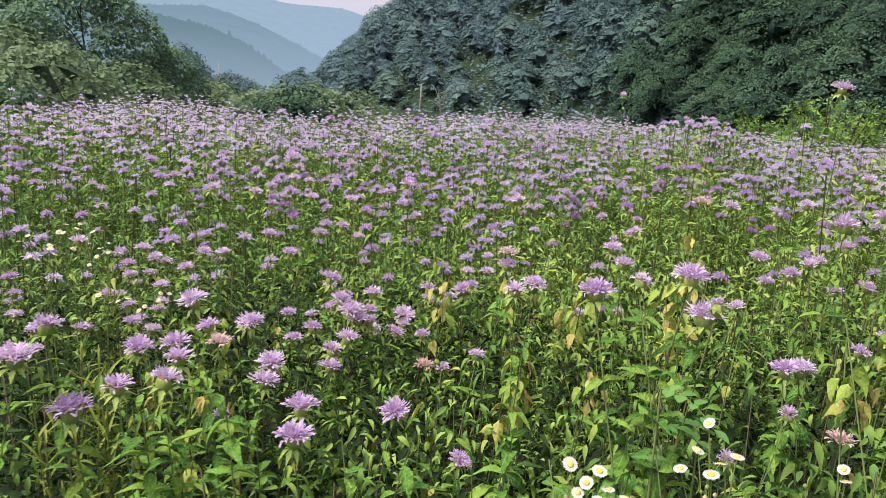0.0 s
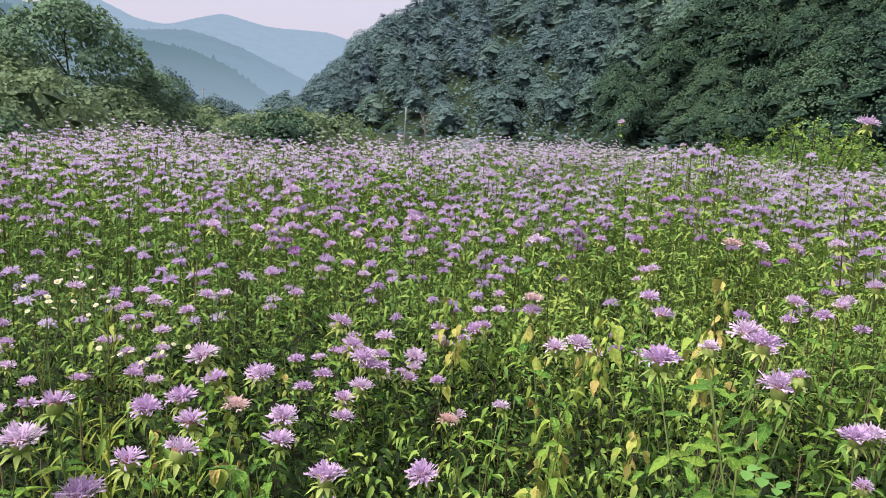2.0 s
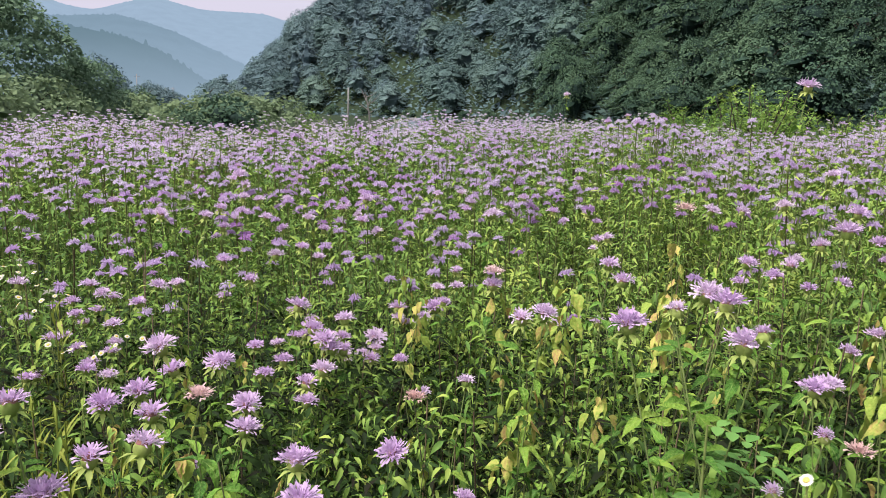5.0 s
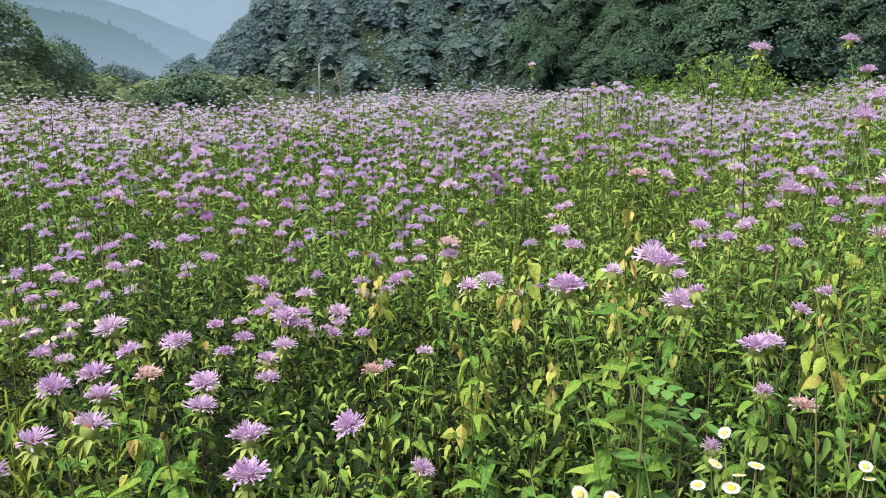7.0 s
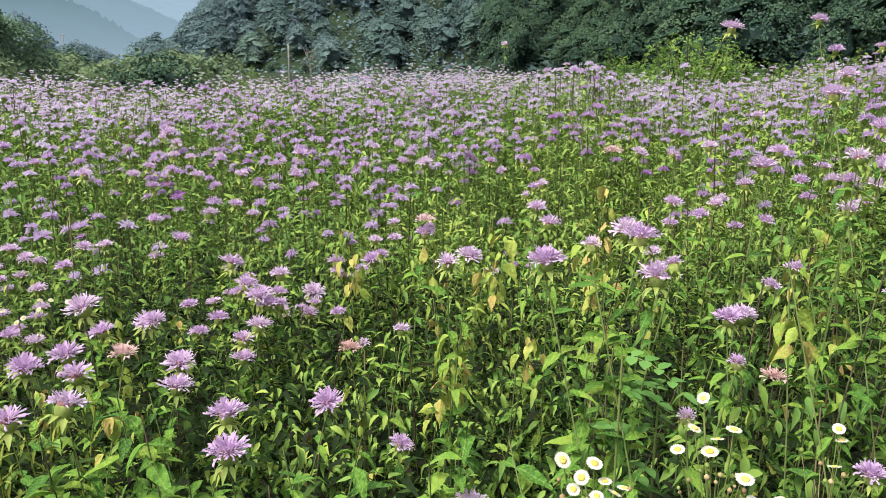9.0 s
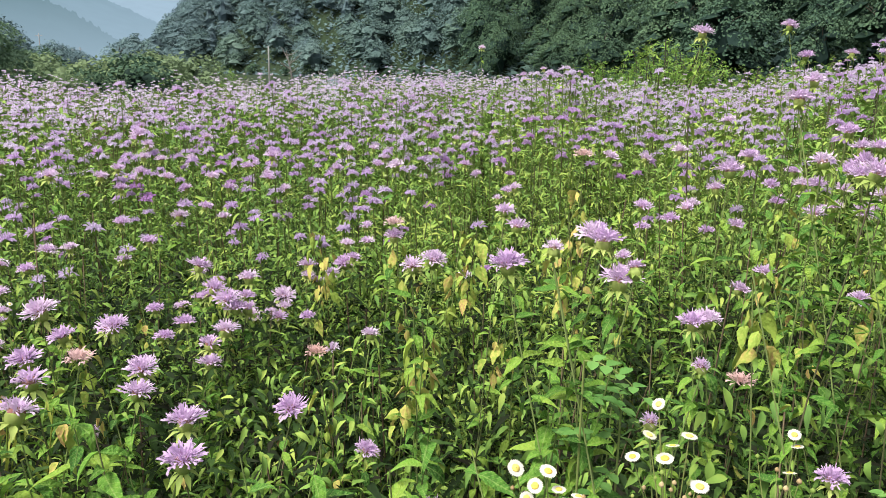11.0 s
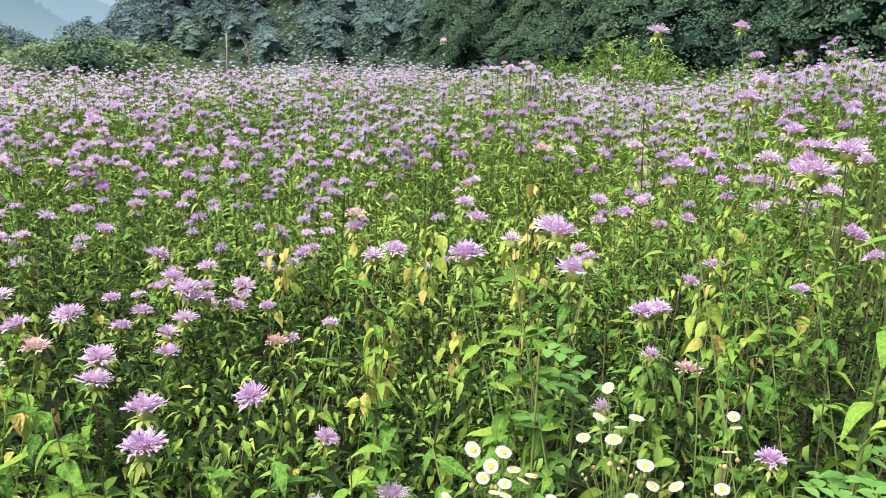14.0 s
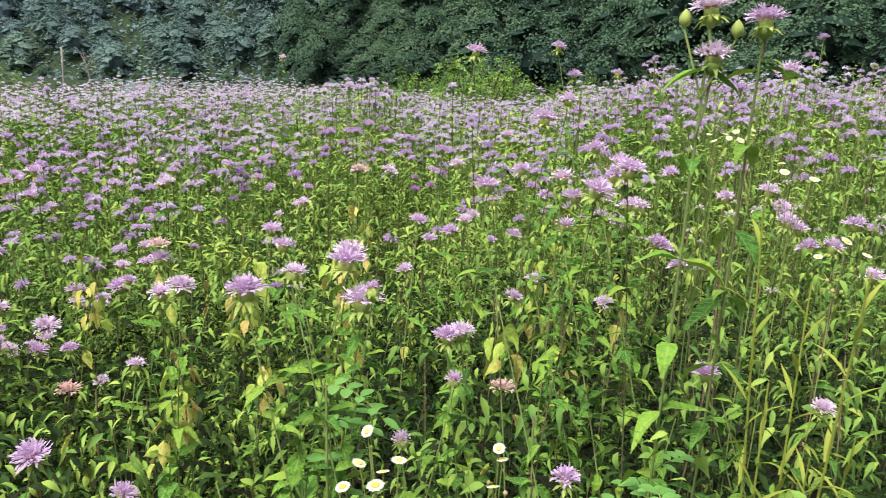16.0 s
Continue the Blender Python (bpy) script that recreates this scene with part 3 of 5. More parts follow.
def stem_path(top, g, n=6, lean=0.10):
    base = np.array([g.normal(0, lean), g.normal(0, lean) + 0.03, 0.0])
    u = np.linspace(0, 1, n)[:, None]
    bow = np.array([g.normal(0, 0.03), g.normal(0, 0.03), 0])
    return base * (1 - u) + np.array([0, 0, top]) * u + bow * np.sin(u * math.pi)


STEMS = []
gs = np.random.default_rng(3)
for i in range(6):
    p = stem_path(1.0, gs)
    STEMS.append((p, tri_mesh("stem", *tube(p, np.linspace(0.0017, 0.0010, 6), 5), M_STEM)))


def leaf_nodes(path, top, g, first=0.22, step=0.055, size=0.072):
    """Places, directions and lengths of opposite leaves up a stem."""
    out = []
    z, side = first * top, g.uniform(0, 6.28)
    while z < top - 0.03:
        u = z / top
        p = np.array([np.interp(u, np.linspace(0, 1, len(path)), path[:, k]) for k in range(3)])
        side += math.pi / 2 + g.normal(0, 0.25)
        for s in (0, math.pi):
            a = side + s + g.normal(0, 0.2)
            out.append((p, np.array([math.cos(a), math.sin(a), g.normal(0.22, 0.30)]), size * g.uniform(0.75, 1.2) * (1.15 - 0.5 * u)))
            if g.uniform() < 0.30:
                a += g.normal(0, 0.5)
                out.append((p + np.array([0, 0, 0.008]), np.array([math.cos(a), math.sin(a), g.uniform(0.5, 1.3)]), size * g.uniform(0.35, 0.6)))
        z += step * g.uniform(0.8, 1.25)
    return out


def bergamot(x, y, top, g, size=0.056, heads=1, wilted=False, label="", first=0.42, step=0.060, leaf=0.058):
    """One plant whose every leaf is a part; its flower stands over (x, y) at that height."""
    root = tagged(new("wild_bergamot"), label or ("flowering wild bergamot with a ragged lilac head" if heads else "leafy green wild bergamot without a flower"), "flower" if heads else "plant", "wild bergamot plants")
    k = int(g.integers(0, 600))
    path, mesh = STEMS[k % 6]
    path = path * np.array([1, 1, top])
    base = path[0].copy()
    root.matrix_basis = Matrix.Translation((x + base[0], y + base[1], 0))
    path = path - base
    thing_mesh("stem", mesh, root, Matrix.Translation(-base) @ Matrix.Diagonal((1, 1, top, 1)))
    for p, d, s in leaf_nodes(path, top, g, first, step, leaf):
        if wilted:
            d = d * np.array([1, 1, 0]) + np.array([0, 0, g.uniform(-2.4, -0.5)])
            me, s = WILT_MESHES[int(g.integers(0, 3))], s * g.uniform(0.7, 1.3)
            p = p + np.array([d[0], d[1], 0]) * g.uniform(0.006, 0.020)
            side = unit(np.array([d[0], d[1], 0.25]) + g.normal(0, 0.30, 3))
        else:
            side = unit([g.normal(0, 0.3), g.normal(0, 0.3), 1])
            me = LEAF_MESHES[int(g.integers(0, 4))]
        thing_mesh("leaf", me, root, mat4(basis(d[None], side)[0], p, s))
    for i in range(heads):
        off = np.array([0, 0, 0.0]) if i == 0 else np.array([g.normal(0, 0.05), g.normal(0, 0.05), -0.05 * i])
        add_head(root, path[-1] + off + np.array([0, 0, 0.26 * size]), size * g.uniform(0.92, 1.1), k + i, g)
    return root


# flowers that stand out, by place and height of the head
LEFT_HEADS = [(-0.199, 1.113, 0.924), (-0.241, 1.928, 0.909), (-0.06, 1.271, 0.865), (-0.16, 0.951, 0.952), (-0.301, 1.712, 0.767), (-0.263, 2.6, 1.147),
              (-0.834, 3.042, 1.17), (-0.506, 1.364, 1.016), (-0.571, 1.587, 0.884), (-0.613, 1.503, 0.865), (-0.466, 1.216, 0.948), (-0.41, 1.05, 0.975),
              (-0.452, 1.561, 0.919), (-0.48, 1.60, 0.90), (-0.392, 1.523, 0.835), (-0.35, 1.36, 0.86), (-0.478, 0.857, 1.122), (-0.508, 0.832, 1.081),
              (-0.45, 0.86, 1.00), (-0.366, 1.938, 0.941), (-0.314, 1.859, 0.905), (-0.177, 2.107, 0.802), (-0.266, 1.739, 0.838),
              (-0.255, 1.817, 0.866), (-0.309, 1.758, 0.795), (-0.173, 1.978, 0.786), (-0.378, 1.81, 0.833), (-0.123, 2.281, 0.845), (-0.584, 2.597, 0.935), (-0.837, 2.221, 1.131), (-0.572, 1.265, 0.942), (-0.468, 1.008, 0.975), (-0.231, 1.842, 0.857), (-0.275, 1.821, 0.887), (-0.006, 2.242, 0.862)]
RIGHT_HEADS = [(0.371, 0.933, 1.254), (0.25, 0.922, 1.226), (0.147, 1.178, 1.154), (0.175, 1.124, 1.179), (0.139, 1.898, 1.214), (0.345, 1.351, 1.179), (0.33, 1.40, 1.20),
               (0.704, 1.29, 1.292), (0.866, 1.173, 1.304), (-0.085, 1.854, 0.834), (0.076, 1.569, 0.892), (-0.022, 1.853, 0.748), (0.071, 1.25, 0.794),
               (0.021, 2.198, 0.898), (0.386, 0.904, 1.21), (0.543, 1.028, 1.11), (0.669, 1.595, 1.171), (0.805, 1.761, 1.106),
               (0.702, 0.913, 1.343), (0.785, 1.242, 1.418), (1.132, 2.179, 1.32), (0.921, 2.269, 1.194), (0.65, 1.785, 1.256), (1.046, 1.871, 1.249),
               (0.997, 1.415, 1.353), (1.059, 1.406, 1.325), (1.031, 1.329, 1.245), (0.988, 0.992, 1.024), (0.128, 1.609, 1.101), (0.996, 1.55, 1.446), (0.764, 1.122, 1.332), (0.84, 1.825, 1.269), (0.853, 1.788, 1.13),
               (0.572, 1.045, 1.106), (1.065, 1.498, 1.264), (1.045, 1.585, 1.195), (0.871, 1.292, 1.217), (0.505, 2.219, 1.107), (0.52, 2.414, 1.064), (0.414, 1.116, 1.218)]
TALL_HEADS = [(1.37, 2.332, 1.599), (0.757, 4.806, 1.574), (0.953, 2.018, 1.557), (1.436, 2.333, 1.511), (1.846, 2.72, 1.533), (1.20, 1.13, 1.515), (0.793, 0.98, 1.36), (1.25, 5.2, 1.45), (1.47, 5.4, 1.46), (1.62, 5.6, 1.43), (1.05, 4.9, 1.41)]
MID_HEADS = [(-1.09, 3.9, 1.12), (-0.98, 3.45, 1.10), (-0.9, 3.35, 1.09), (-0.8, 2.67, 1.08), (-0.78, 2.9, 1.09), (-0.72, 2.91, 1.08), (-0.6, 2.54, 1.07), (-0.7, 2.59, 1.08),
             (-0.79, 2.48, 1.08), (-0.96, 2.52, 1.08), (-0.7, 3.59, 1.1), (-0.73, 4.3, 1.12), (-0.62, 2.96, 1.08), (-0.46, 2.56, 1.07), (-0.34, 3.15, 1.09), (-0.37, 2.73, 1.08),
             (-0.27, 2.54, 1.07), (-0.02, 3.12, 1.1), (0.08, 3.19, 1.1), (-0.05, 2.71, 1.08), (0.13, 4.57, 1.12), (0.37, 4.11, 1.12), (0.34, 3.09, 1.1), (0.48, 3.65, 1.1),
             (0.6, 3.81, 1.1), (0.72, 3.98, 1.1), (0.43, 2.85, 1.08), (0.922, 3.6, 1.2), (-0.45, 2.40, 1.0), (-0.66, 2.25, 0.98), (-1.181, 2.666, 1.09)]
KEPT_CLEAR = np.array([(0.302, 0.908, 1.248), (-0.361, 1.152, 1.017)] + LEFT_HEADS + RIGHT_HEADS + TALL_HEADS + MID_HEADS)


def clear_top(x, y, top):
    """Lowers a plant so that it does not hide a flower that stands out behind it."""
    d = np.array([x, y]) - EYE[:2]
    r = np.hypot(*d)
    hv = KEPT_CLEAR[:, :2] - EYE[:2]
    hr = np.hypot(hv[:, 0], hv[:, 1])
    side = np.abs(hv[:, 0] * d[1] - hv[:, 1] * d[0]) / hr
    sight = EYE[2] + (KEPT_CLEAR[:, 2] - 0.035 - EYE[2]) * r / hr
    sel = (hr > r + 0.02) & (side < 0.055) & (hv @ d > 0)
    return min(top, sight[sel].min()) if sel.any() else top


def meadow_top(x, y, g):
    r, az = math.hypot(x - EYE[0], y - EYE[1]), math.degrees(math.atan2(x - EYE[0], y - EYE[1]))
    h = np.interp(r, [0.5, 1.2, 2.0, 3.0, 6.0, 13.0], [0.76, 0.78, 0.86, 1.06, 1.17, 1.22])
    h += np.interp(r, [0.5, 1.5, 3.0, 6.0], [0.16, 0.26, 0.16, 0.0]) * np.clip((az - 10) / 18, 0, 1)
    h += np.interp(r, [0.9, 2.5, 4.0, 13.0], [0.0, 0.14, 0.30, 0.33]) * np.clip((az - 27) / 9, 0, 1)
    h -= np.interp(r, [5.0, 9.0], [0.0, 0.13]) * np.exp(-((az + 17) / 6.0) ** 2)
    h -= np.interp(r, [3.5, 7.0], [0.0, 0.13]) * np.clip((-5 - az) / 10, 0, 1)
    h += 0.34 * math.exp(-((az - 13.5) / 3.6) ** 2 - ((r - 3.9) / 0.8) ** 2)
    return h + g.normal(0, 0.065)


gp = np.random.default_rng(5)
for x, y, z in LEFT_HEADS:
    bergamot(x, y, z - 0.012, gp, gp.uniform(0.064, 0.074))
for x, y, z in RIGHT_HEADS:
    bergamot(x, y, z - 0.012, gp, gp.uniform(0.049, 0.057))
for x, y, z in TALL_HEADS:
    bergamot(x, y, z - 0.012, gp, 0.060, label="tall flowering wild bergamot standing above the meadow", first=0.35, step=0.11)


def scatter(g, r0, r1, per_square, az0=-48, az1=60):
    n = int(per_square * math.radians(az1 - az0) * (r1 * r1 - r0 * r0) / 2)
    r, a = np.sqrt(g.uniform(r0 * r0, r1 * r1, n)), np.radians(g.uniform(az0, az1, n))
    return EYE[0] + r * np.sin(a), EYE[1] + r * np.cos(a), r, np.degrees(a)


# leafy plants closest to the path
for x, y, r, a in zip(*scatter(gp, 0.74, 1.75, 25)):
    top = clear_top(x, y, meadow_top(x, y, gp))
    if top > 0.42 and ((-14 < a < 22 or r > 1.3) or gp.uniform() < 0.28):
        bergamot(x, y, top, gp, gp.uniform(0.042, 0.058), 1 if gp.uniform() < (0.30 if a > 15 else 0.10) else 0)

# plants a little farther off share their foliage
LITE = []
for i in range(5):
    root = tagged(new("wild_bergamot"), "flowering wild bergamot in the thick of the meadow", "flower", "wild bergamot plants")
    path, mesh = STEMS[i]
    fol = Pile()
    nodes = leaf_nodes(path, 1.0, gp, 0.22, 0.030, 0.050)
    for p, d, s in nodes:
        fol.put(SLIM_SHAPES[int(gp.integers(0, 4))], basis(d[None], unit([gp.normal(0, 0.3), gp.normal(0, 0.3), 1])), [p], s, np.clip(gp.normal(0.48, 0.24), 0, 1))
    thing_mesh("stem", mesh, root)
    thing_mesh("foliage", fol.mesh("foliage", M_LEAF_T), root)
    for j in range(1 + i % 2):
        add_head(root, path[-1] + np.array([0.05 * j, 0.03 * j, 0.014 - 0.04 * j]), 0.056, i + j, gp)
    LITE.append(root)
GREEN_ONES = []
for i in range(3):
    root = tagged(new("wild_bergamot"), "leafy yellow-green bergamot without a flower", "plant", "wild bergamot plants")
    path, mesh = STEMS[i + 2]
    fol = Pile()
    for p, d, s in leaf_nodes(path, 1.0, gp, 0.30, 0.024, 0.050):
        fol.put(SLIM_SHAPES[int(gp.integers(0, 4))], basis(d[None], unit([gp.normal(0, 0.3), gp.normal(0, 0.3), 1])), [p], s, np.clip(gp.normal(0.66, 0.2), 0, 1))
    thing_mesh("stem", mesh, root)
    thing_mesh("foliage", fol.mesh("foliage", M_LEAF_T), root)
    root.matrix_basis = Matrix.Translation((0.35 + 0.25 * i, 2.1 + 0.15 * i, 0)) @ Matrix.Diagonal((1, 1, 1.02, 1))
    GREEN_ONES.append(root)


def green_patch(r, az):
    """How much leafy plants without flowers take over, right of the middle and close by."""
    return np.exp(-((np.asarray(az, float) - 13) / 15) ** 2) * np.clip((3.5 - np.asarray(r, float)) / 1.0, 0, 1)


for i, (x, y, z) in enumerate(MID_HEADS):
    k = i % 5
    m = Matrix.Translation((x, y, 0)) @ Matrix.Diagonal((1, 1, z, 1))
    copy_thing(LITE[k], m)
for x, y, r, a in zip(*scatter(gp, 1.75, 2.35, 46)):
    top = clear_top(x, y, meadow_top(x, y, gp))
    if top > 0.45:
        k = int(gp.integers(0, 5))
        copy_thing(GREEN_ONES[k % 3] if gp.uniform() < 0.75 * green_patch(r, a) else LITE[k], Matrix.Translation((x, y, 0)) @ Euler((0, 0, gp.uniform(0, 6.28))).to_matrix().to_4x4() @ Matrix.Diagonal((1, 1, top, 1)))
for k, root in enumerate(LITE):
    x, y = (-0.9 + 0.5 * k, 3.05)
    root.matrix_basis = Matrix.Translation((x, y, 0)) @ Matrix.Diagonal((1, 1, 1.05, 1))


# the rest of the meadow
def mass_head(seed, straps, spikes):
    g = np.random.default_rng(seed)
    v, t = [], []
    for i in range(straps):
        out = (i + 0.5) / straps
        a, ln, w = i * 2.39996 + g.uniform(-0.3, 0.3), g.uniform(0.30, 0.52), g.uniform(0.035, 0.060) * (24 / straps) ** 0.5
        lift = radians(66 - 72 * out ** 0.8 + g.uniform(-14, 14))
        c, s, k = math.cos(a), math.sin(a), len(v)
        q, z = ln * math.cos(lift), ln * math.sin(lift) * 0.75
        drop = g.uniform(0.02, 0.16)
        v += [(c * 0.06, s * 0.06, 0.03), (c * q * 0.7 - s * w, s * q * 0.7 + c * w, 0.05 + z * 0.8), (c * q, s * q, 0.04 + z - drop), (c * q * 0.7 + s * w, s * q * 0.7 - c * w, 0.05 + z * 0.8)]
        t += [(k, k + 2, k + 1), (k, k + 3, k + 2)]
    for i in range(spikes):
        a, k = i * 2.39996 + 0.7, len(v)
        c, s, ln = math.cos(a), math.sin(a), g.uniform(0.12, 0.40)
        v += [(c * 0.10 - s * 0.02, s * 0.10 + c * 0.02, 0.05), (c * 0.10 + s * 0.02, s * 0.10 - c * 0.02, 0.05), (c * ln, s * ln, g.uniform(0.20, 0.40))]
        t += [(k, k + 1, k + 2)]
    return np.array(v), np.array(t)


NEAR_HEADS, FAR_HEADS = [mass_head(70 + i, 40, 14) for i in range(3)], [mass_head(80 + i, 14, 5) for i in range(3)]
EDGE_HEADS = [mass_head(90 + i, 9, 3) for i in range(3)]
CUP = strip([[(r * math.cos(a), r * math.sin(a), z) for a in np.linspace(0, 2 * math.pi, 6)] for r, z in ((0.02, -0.28), (0.16, -0.10), (0.15, 0.05))])
GLOBE = strip([[(r * math.cos(a), r * math.sin(a), z) for a in np.linspace(0, 2 * math.pi, 7)] for r, z in ((0.05, -0.5), (0.42, -0.30), (0.52, 0.0), (0.40, 0.26), (0.05, 0.36))])
heads, greens, stems, spent = Pile(), Pile(), Pile(), Pile()
gm = np.random.default_rng(9)
PROP = (np.array([(0.003, 0, 0), (-0.002, 0.003, 0), (-0.002, -0.003, 0), (0.002, 0, 1), (-0.0014, 0.002, 1), (-0.0014, -0.002, 1)], float), np.array([(0, 1, 4), (0, 4, 3), (1, 2, 5), (1, 5, 4), (2, 0, 3), (2, 3, 5)]))
for r0, r1, dens, shapes, leaf, count in ((2.3, 5.0, 58, NEAR_HEADS, SLIM_LEAF, 76), (5.0, 8.0, 64, FAR_HEADS, FAR_LEAF, 30), (8.0, 13.5, 58, EDGE_HEADS, FAR_LEAF, 12)):
    X, Y, R, A = scatter(gm, r0, r1, dens)
    patch = np.array([noise.noise(Vector((x * 0.55, y * 0.55, 3.1))) for x, y in zip(X, Y)])
    keep = ((R < 5.5) | (A > -37 + 2.5 * np.sin(R * 1.7))) & (R < 12.3 + 1.2 * np.sin(A * 0.21))
    keep &= (patch > -0.36) | (gm.uniform(0, 1, len(X)) < 0.5)
    X, Y, R, A, patch = X[keep], Y[keep], R[keep], A[keep], patch[keep]
    H = np.array([meadow_top(x, y, gm) for x, y in zip(X, Y)]) + 0.10 * patch + 0.13 * (gm.uniform(0, 1, len(X)) < 0.06)
    if r0 < 5:
        H = np.array([max(0.5, clear_top(x, y, h)) for x, y, h in zip(X, Y, H)])
    n = len(X)
    base = np.stack([X, Y, 0 * X], -1)
    lean = np.stack([gm.normal(0, 0.05, n), gm.normal(0, 0.05, n), H], -1)
    turn = np.zeros((n, 3, 3))
    turn[:, 0, 0] = turn[:, 1, 1] = 1
    turn[:, :, 2] = lean
    stems.put(PROP, turn, base, 1.0, gm.uniform(0, 1, n))
    own = gm.normal(0, 0.10, n) + 0.30 * (gm.uniform(0, 1, n) < 0.09)
    for j in range(count):
        u = gm.uniform(0.45 if r0 > 4 else 0.3, 0.98, n)
        a = gm.uniform(0, 6.28, n)
        d = np.stack([np.cos(a), np.sin(a), gm.normal(0.1, 0.45, n)], -1)
        nn = unit(np.stack([gm.normal(0, 0.4, n), gm.normal(0, 0.4, n), np.ones(n)], -1))
        greens.put(leaf, basis(d, nn), base + lean * u[:, None] + np.stack([gm.normal(0, 0.032, n), gm.normal(0, 0.032, n), 0 * u], -1), gm.uniform(0.026, 0.056, n) * (1.0 if r0 < 5 else 1.4), np.clip(gm.normal(0.50, 0.17, n) + own + 0.2 * patch + 0.16 * green_patch(R, A) + 0.10 * np.clip((A - 5) / 20, 0, 1), 0, 1))
    # Heads pale with distance from EYE; the shift is put into their tone.
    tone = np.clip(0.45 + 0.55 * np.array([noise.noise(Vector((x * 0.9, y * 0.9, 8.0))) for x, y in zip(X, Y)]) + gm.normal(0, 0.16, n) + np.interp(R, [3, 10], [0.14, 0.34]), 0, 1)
    for j in range(3):
        on = gm.uniform(0, 1, n) < (0.94 if j == 0 else ((0.52 if j == 1 else 0.24) if r0 < 5 else (0.75 if j == 1 else 0.45)))
        on &= gm.uniform(0, 1, n) > 0.72 * green_patch(R, A)
        m = int(on.sum())
        off = np.stack([gm.normal(0, 0.05, m), gm.normal(0, 0.05, m), -gm.uniform(0.01, 0.10, m)], -1) * (j > 0)
        a = gm.uniform(0, 6.28, m)
        d = np.stack([np.cos(a), np.sin(a), gm.normal(0, 0.10, m)], -1)
        nn = unit(np.stack([gm.normal(0, 0.13, m), gm.normal(0, 0.13, m), np.ones(m)], -1))
        P, S, tt = (base + lean)[on] + off, gm.uniform(0.050, 0.076, m), tone[on]
        pick = gm.integers(0, 3, m)
        for q in range(3):
            heads.put(shapes[q], basis(d[pick == q], nn[pick == q]), P[pick == q], S[pick == q], tt[pick == q])
        if r0 < 5:
            greens.put(CUP, np.broadcast_to(np.eye(3), (m, 3, 3)), P, S, 0.6)
    # round green cups whose petals have fallen
    if r0 < 8:
        on = gm.uniform(0, 1, n) < 0.35
        m = int(on.sum())
        P = (base + lean)[on] + np.stack([gm.normal(0, 0.045, m), gm.normal(0, 0.045, m), -gm.uniform(-0.02, 0.12, m)], -1)
        spent.put(GLOBE, np.broadcast_to(np.eye(3), (m, 3, 3)), P, gm.uniform(0.012, 0.020, m), gm.uniform(0.2, 0.9, m))
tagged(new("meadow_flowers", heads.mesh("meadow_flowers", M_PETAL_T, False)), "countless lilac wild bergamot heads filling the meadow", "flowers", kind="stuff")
tagged(new("meadow_foliage", greens.mesh("meadow_foliage", M_LEAF_T)), "dense green bergamot leaves filling the meadow", "foliage", kind="stuff")
tagged(new("meadow_seed_heads", spent.mesh("meadow_seed_heads", M_SPENT)), "round pale green bergamot cups that have dropped their petals", "seed heads", kind="stuff")
tagged(new("meadow_stems", stems.mesh("meadow_stems", M_STEM_T)), "thin brownish green bergamot stems in the meadow", "stems", kind="stuff")

# low leaves between the nearest stems, coloured near black to paint the shaded gaps
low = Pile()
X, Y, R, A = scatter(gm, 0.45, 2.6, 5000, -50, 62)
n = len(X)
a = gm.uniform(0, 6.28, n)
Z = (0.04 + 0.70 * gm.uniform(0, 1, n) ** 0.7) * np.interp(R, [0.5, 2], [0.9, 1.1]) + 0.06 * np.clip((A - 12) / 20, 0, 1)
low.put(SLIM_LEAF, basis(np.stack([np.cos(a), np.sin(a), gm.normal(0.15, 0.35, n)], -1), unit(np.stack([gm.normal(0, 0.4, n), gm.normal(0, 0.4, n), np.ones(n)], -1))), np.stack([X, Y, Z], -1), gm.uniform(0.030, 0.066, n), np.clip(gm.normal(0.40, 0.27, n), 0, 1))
tagged(new("undergrowth", low.mesh("undergrowth", M_LOW_SHADE)), "low green and browned leaves under the meadow plants, darkened as painted shade", "foliage", kind="stuff")

# drooping leaves that close the gaps under the nearest tops
fill = Pile()
X, Y, R, A = scatter(gm, 0.70, 2.4, 150, -48, 60)
for x, y, r, az in zip(X, Y, R, A):
    top = clear_top(x, y, meadow_top(x, y, gm)) - 0.02
    if top < 0.4 or (az < -14 and r < 1.9 and gm.uniform() < 0.55) or (az > 16 and gm.uniform() < 0.72):
        continue
    k = int(gm.integers(16, 30)) if az > 5 else int(gm.integers(9, 20))
    a = gm.uniform(0, 6.28, k)
    u = gm.uniform(0, 1, k) ** 1.3
    p = np.stack([x + gm.normal(0, 0.035, k) + 0.02 * np.cos(a), y + gm.normal(0, 0.035, k) + 0.02 * np.sin(a), top - 0.34 * u], -1)
    d = np.stack([np.cos(a), np.sin(a), gm.normal(-0.25, 0.4, k)], -1)
    nn = unit(np.stack([gm.normal(0, 0.35, k), gm.normal(0, 0.35, k), np.ones(k)], -1))
    fill.put(SLIM_SHAPES[k % 4] if r > 1.1 else LEAF_SHAPES[k % 3], basis(d, nn), p, gm.uniform(0.020, 0.046, k), np.clip(gm.normal(0.56, 0.13) + gm.normal(0, 0.15, k) + (-0.05 if az > 12 else 0.0), 0, 1))
tagged(new("leaf_thicket", fill.mesh("leaf_thicket", M_LEAF_T)), "thicket of drooping green leaves between the nearest plants", "foliage", kind="stuff")

# dry stalks standing among the nearest plants
dry = Pile()
